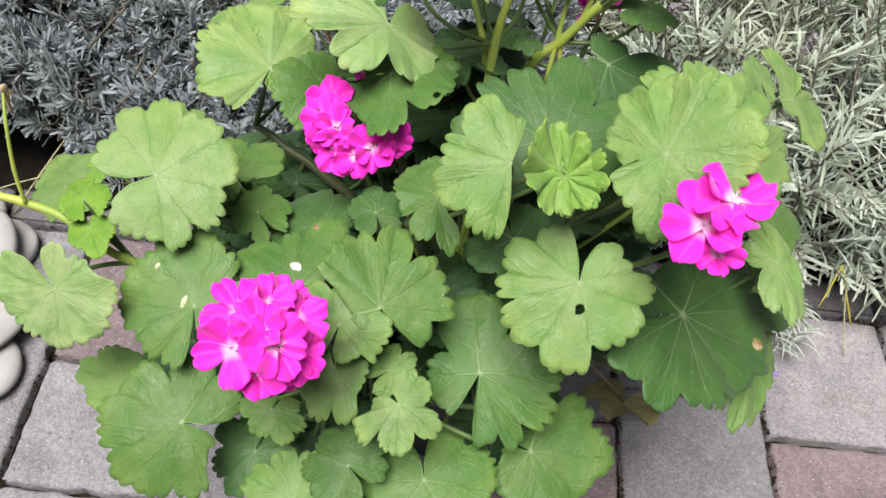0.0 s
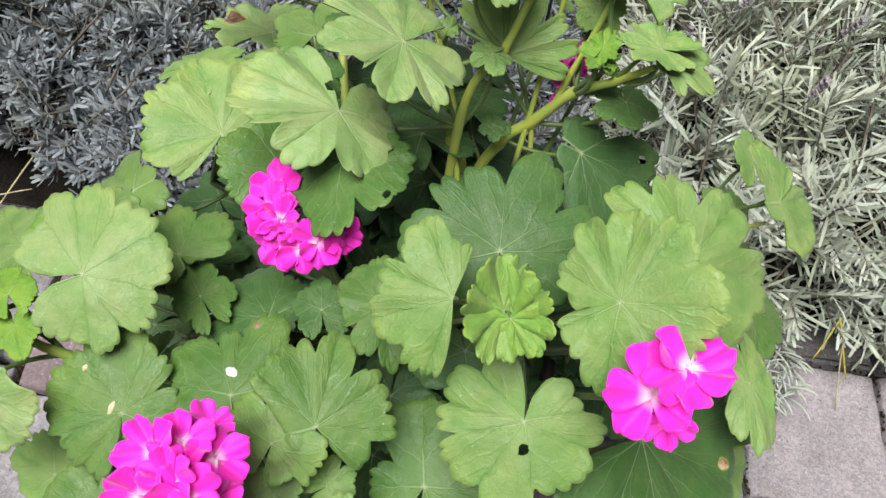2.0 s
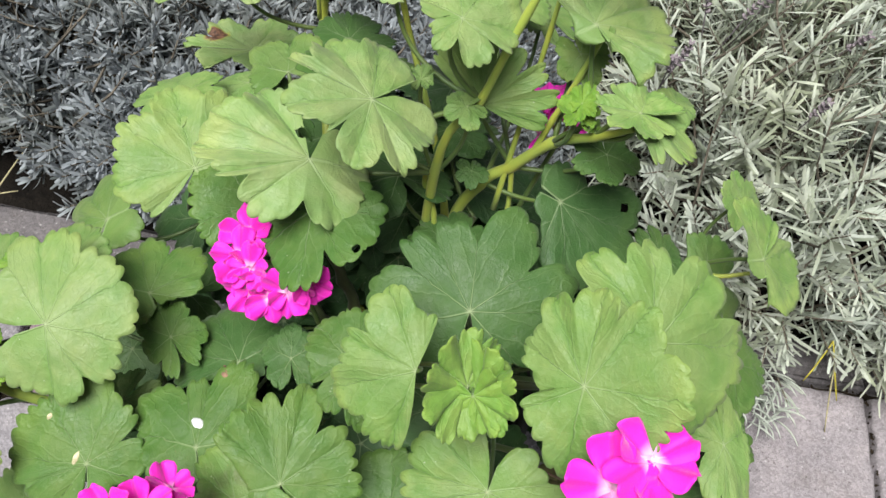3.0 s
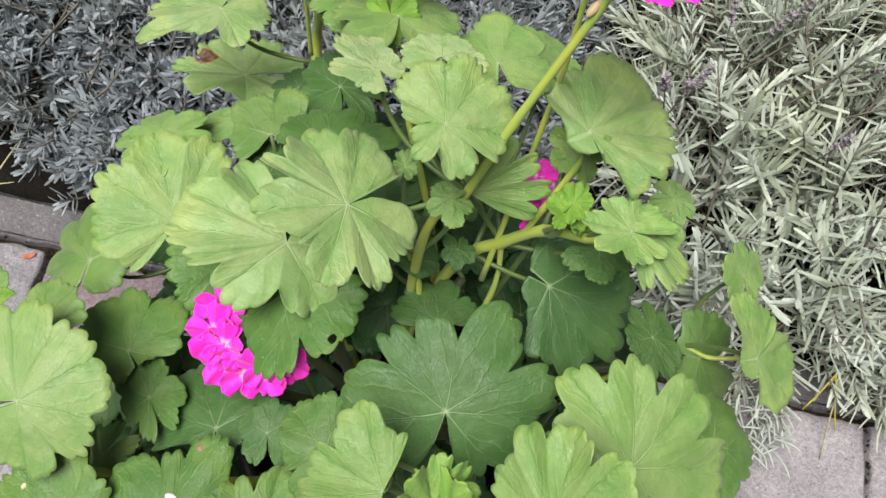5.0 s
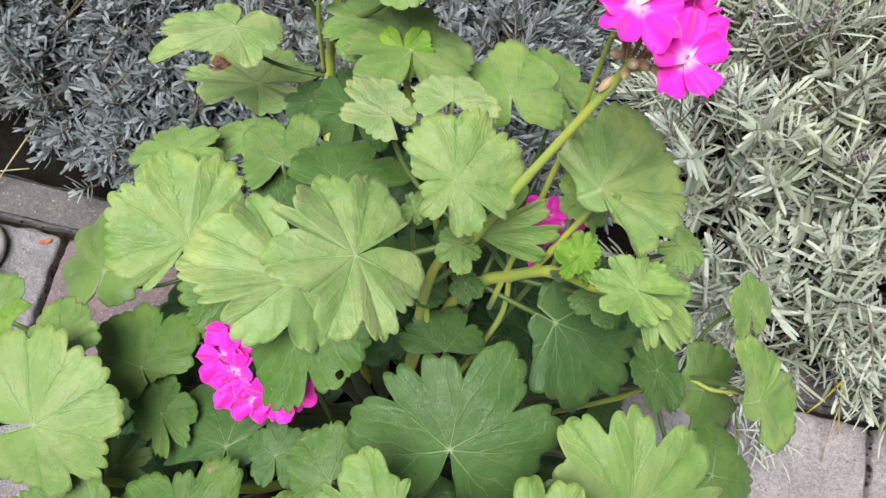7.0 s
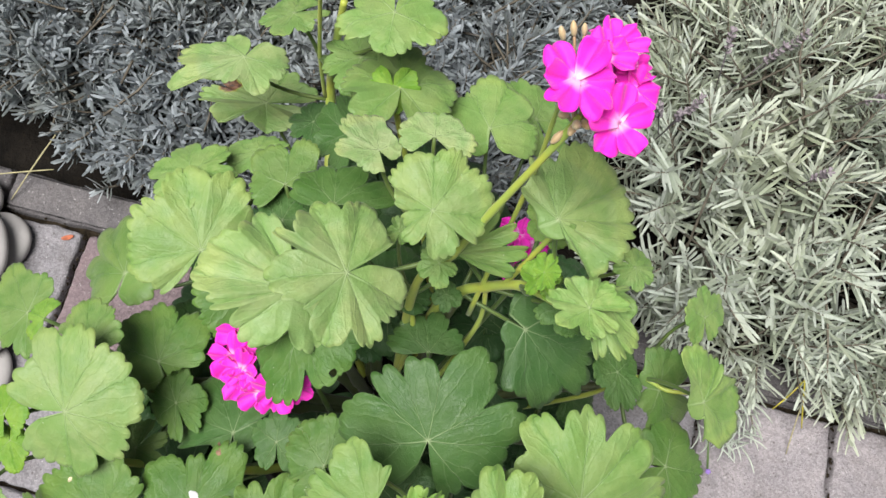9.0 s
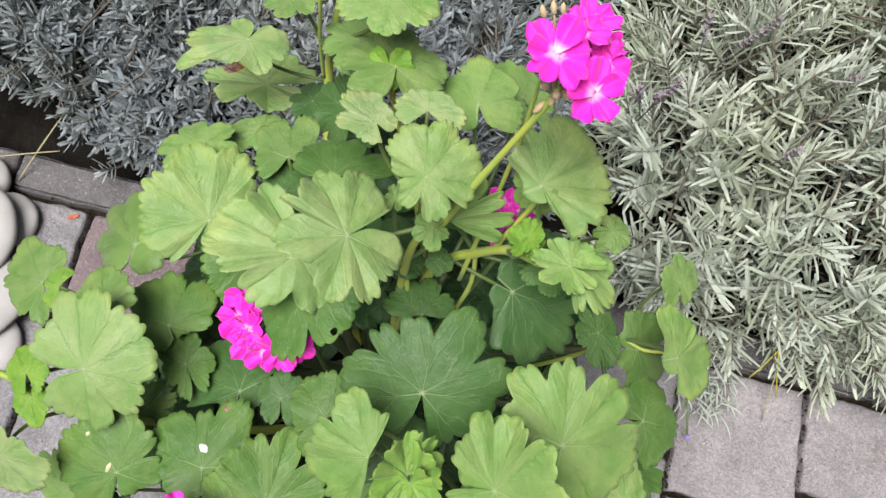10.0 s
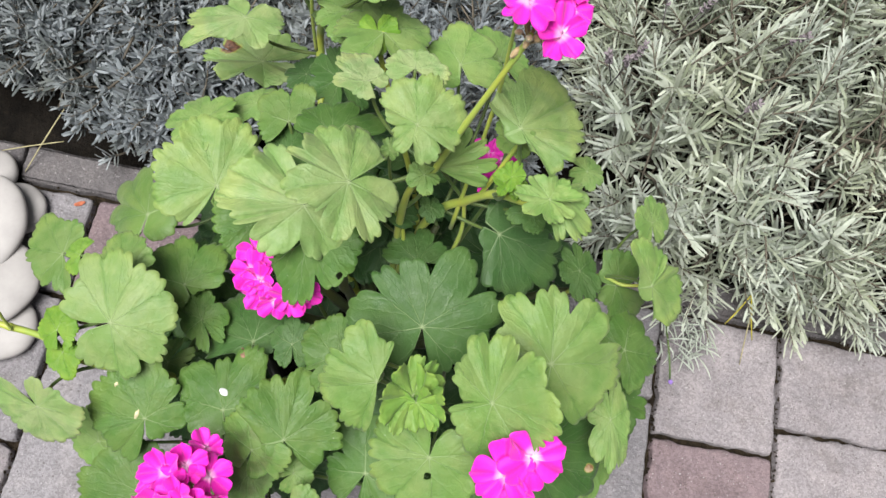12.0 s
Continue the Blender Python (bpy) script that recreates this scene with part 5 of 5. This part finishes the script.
# soil crumbs and bits in the joints
cr = np.random.default_rng(5)
cv, cf = [], []
lines = [(c, None) for c in (-0.532, -0.372, 0.218, 0.378, 0.538)] + [(None, BED_Y)]
for _ in range(1500):
    cx, cy = lines[cr.integers(len(lines))]
    px = cx + cr.normal(0, 0.0026) if cx is not None else cr.uniform(-0.6, 0.75)
    py = cr.uniform(-0.5, BED_Y) if cy is None else cy + cr.normal(0, 0.0026)
    size = cr.uniform(0.0008, 0.0024)
    o = len(cv)
    cv += [(px + size * ax * cr.uniform(0.6, 1.3), py + size * ay * cr.uniform(0.6, 1.3), -0.0045 + cr.uniform(0, 0.003) + size * az * 0.7) for ax, ay, az in ((1, 0, 0), (-1, 0, 0), (0, 1, 0), (0, -1, 0), (0, 0, 1), (0, 0, -1))]
    cf += [(o + a, o + b, o + c) for a, b, c in ((0, 2, 4), (2, 1, 4), (1, 3, 4), (3, 0, 4), (2, 0, 5), (1, 2, 5), (3, 1, 5), (0, 3, 5))]
tagged(part("joint_crumbs", mesh_of("joint_crumbs", cv, cf, [JOINT], False), pavement, "dark soil crumbs in the joints"), kind="stuff")
x = -1.50
for w in [0.34] * 9:
    x += w
    paving_stone(x - w + 0.0, x, BED_Y + 0.002, BED_Y + 0.056, EDGING, rng, "edging_stone")

# ---- fallen bits ----
SCRAP = plain_material("dry_brown_scrap", (0.26, 0.16, 0.10, 1), 0.9, 200.0)
STRAW = plain_material("straw", (0.40, 0.36, 0.20, 1), 0.8, 200.0)
YELLOW = plain_material("yellow_leaf", (0.50, 0.44, 0.05, 1), 0.7, 200.0)
CREAM = plain_material("cream_petal", (0.62, 0.56, 0.34, 1), 0.6, 200.0)
WHITE = plain_material("white_petal", (0.72, 0.74, 0.74, 1), 0.6, 200.0)
VIOLET = plain_material("violet_petal", (0.30, 0.18, 0.55, 1), 0.7, 200.0)
CHIP = plain_material("red_chip", (0.40, 0.12, 0.06, 1), 0.9, 200.0)


def flake(long, wide, curl, mat, seed):
    """A small curled petal or scale."""
    rng = random.Random(seed)
    verts, rows, cols = [], 7, 4
    for j in range(rows + 1):
        t = j / rows
        half = wide * 0.5 * math.sin(math.pi * (0.08 + 0.86 * t)) ** 0.7
        for i in range(cols + 1):
            q = 2 * i / cols - 1
            verts.append((q * half, (t - 0.5) * long, curl * long * ((t - 0.5) ** 2 * 2 + 0.3 * q * q) + rng.uniform(-1, 1) * 0.0002))
    n = cols + 1
    faces = [(j * n + i, j * n + i + 1, (j + 1) * n + i + 1, (j + 1) * n + i) for j in range(rows) for i in range(cols)]
    total = len(verts)
    verts += [(x, y, z - 0.0004) for x, y, z in verts]
    faces += [tuple(k + total for k in reversed(q)) for q in faces[:]]
    edge = list(range(n)) + [j * n + cols for j in range(1, rows + 1)] + [rows * n + i for i in range(cols - 1, -1, -1)] + [j * n for j in range(rows - 1, 0, -1)]
    faces += [(b, a, a + total, b + total) for a, b in zip(edge, edge[1:] + edge[:1])]
    return mesh_of("flake", verts, faces, [mat])


def on_leaf(x, y, guess, above):
    """The height of the topmost leaf at x, y."""
    dg = bpy.context.evaluated_depsgraph_get()
    hit, place, normal, _, _, _ = scene.ray_cast(dg, Vector((x, y, guess + above)), Vector((0, 0, -1)))
    return (place.z, normal) if hit else (guess, Vector((0, 0, 1)))


def lay(name, label, category, me, x, y, guess, turn, lift=0.0008, above=0.06):
    z, normal = on_leaf(x, y, guess, above)
    ob = thing(name, label, category, "", "", me)
    ob.matrix_world = Matrix.Translation((x, y, z + lift)) @ normal.to_track_quat("Z", "Y").to_matrix().to_4x4() @ pose(0, 0, 0, 0, 0, turn)
    return ob


lay("fallen_petal", "white shrivelled petal lying on a dark green leaf", "petal", flake(0.011, 0.006, 0.4, WHITE, 1), -0.088, -0.080, 0.345, 80)
lay("dry_scale", "curled cream coloured scale lying on a green leaf", "plant scrap", flake(0.008, 0.004, 0.9, CREAM, 2), -0.175, -0.090, 0.335, 20)
lay("dry_scale", "narrow straw yellow scale standing on a green leaf", "plant scrap", flake(0.012, 0.004, 0.4, CREAM, 3), -0.154, -0.110, 0.333, 10)
scrap = lay("withered_flower", "shrivelled brown flower remains lying on a dark leaf", "plant scrap", flake(0.009, 0.005, 0.8, SCRAP, 4), -0.080, -0.048, 0.340, 40, above=0.012)
for k in range(5):
    part("withered_petal", flake(0.010, 0.0032, 0.9, SCRAP, 10 + k), scrap, "", pose(0.002 * math.cos(k * 1.3), 0.002 * math.sin(k * 1.3), 0.001 + 0.0006 * k, 25, 10, 72 * k + 13))
lay("red_chip", "small red chip lying on the joint of the paving", "chip", flake(0.014, 0.006, 0.15, CHIP, 5), -0.390, 0.150, 0.005, 75, 0.0012)


def blade_of_grass(name, label, points, width, mat):
    """A thin bent blade or stalk."""
    line = []
    for a, b, c in zip(points[:-2:2], points[1:-1:2], points[2::2]):
        line += bend(a, b, c, 8)
    v, f = tube(line, [width * (0.4 + 0.6 * math.sin(math.pi * (0.15 + 0.7 * i / (len(line) - 1)))) for i in range(len(line))], 5)
    return thing(name, label, "grass", "", "", mesh_of(name, v, f, [mat]))


blade_of_grass("dry_stalk", "thin dry stalk leaning from the bed onto the edging stone", [(-0.425, 0.262, 0.050), (-0.447, 0.225, 0.028), (-0.470, 0.178, 0.002)], 0.0010, STRAW)
blade_of_grass("dry_stalk", "thin dry stalk lying over the edge of the bed", [(-0.421, 0.217, 0.035), (-0.464, 0.204, 0.030), (-0.505, 0.198, 0.008)], 0.0009, STRAW)
blade_of_grass("yellow_blade", "yellowed grass blade hanging over the edging stone", [(0.462, 0.182, 0.075), (0.470, 0.160, 0.058), (0.490, 0.140, 0.020)], 0.0011, YELLOW)
blade_of_grass("yellow_blade", "yellowed grass blade hanging over the edging stone", [(0.462, 0.182, 0.075), (0.455, 0.165, 0.060), (0.447, 0.150, 0.035)], 0.0010, YELLOW)
blade_of_grass("dry_stalk", "thin dry stalk hanging from the bush over the paving", [(0.468, 0.170, 0.070), (0.474, 0.150, 0.040), (0.484, 0.110, 0.001)], 0.0009, STRAW)

sprig = thing("lavender_sprig", "low silvery lavender sprig with one violet flower on the paving", "plant")
sv, sf = [], []
srng = random.Random(8)
for k in range(64):
    a = Vector((0.392 + srng.uniform(-0.02, 0.035), 0.150 + srng.uniform(-0.05, 0.01), 0.004 + srng.uniform(0, 0.03)))
    d = Vector((srng.uniform(-0.6, 0.7), srng.uniform(-1.0, 0.1), srng.uniform(-0.2, 0.7))).normalized() * srng.uniform(0.022, 0.040)
    tip_at = a + d
    tip_at.z = max(tip_at.z, 0.003)
    v, f = tube(bend(a, a + d * 0.5 + Vector((srng.uniform(-0.008, 0.008), 0, 0.014)), tip_at, 5), [0.0006, 0.0010, 0.0011, 0.0010, 0.0008, 0.0003], 5)
    o = len(sv)
    sv += v
    sf += [tuple(i + o for i in q) for q in f]
v, f = tube(bend((0.372, 0.170, 0.002), (0.375, 0.12, 0.045), (0.389, 0.068, 0.018), 8), [0.0014] * 9, 6)
part("leaf_tuft", mesh_of("sprig_leaves", sv, sf, [SILVER]), sprig, "narrow silvery leaves")
part("stalk", mesh_of("sprig_stalk", v, f, [STALK]), sprig)
for k in range(5):
    part("petal", flake(0.006, 0.004, 0.4, VIOLET, 40 + k), sprig, "violet petal", pose(0.389, 0.066, 0.020, 0, 30, 72 * k))

# withered leaf that hangs under the crown, with its stalk
verts, faces, uv = blade(0.042, 0.040, 30, 3.0, 0.0, 909)
dead = part("withered_leaf", mesh_of("withered_leaf", verts, faces, [WITHERED], True, uv), geranium, "withered yellow brown leaf hanging to the paving", pose(0.208, -0.005, 0.055, 30, 12, 150))
v, f = tube(bend((0.10, -0.02, 0.20), (0.16, -0.03, 0.16), (0.208, -0.005, 0.055), 9), [0.0011] * 10, 6)
part("withered_stalk", mesh_of("withered_stalk", v, f, [SCRAP]), geranium, "dry dark stalk")
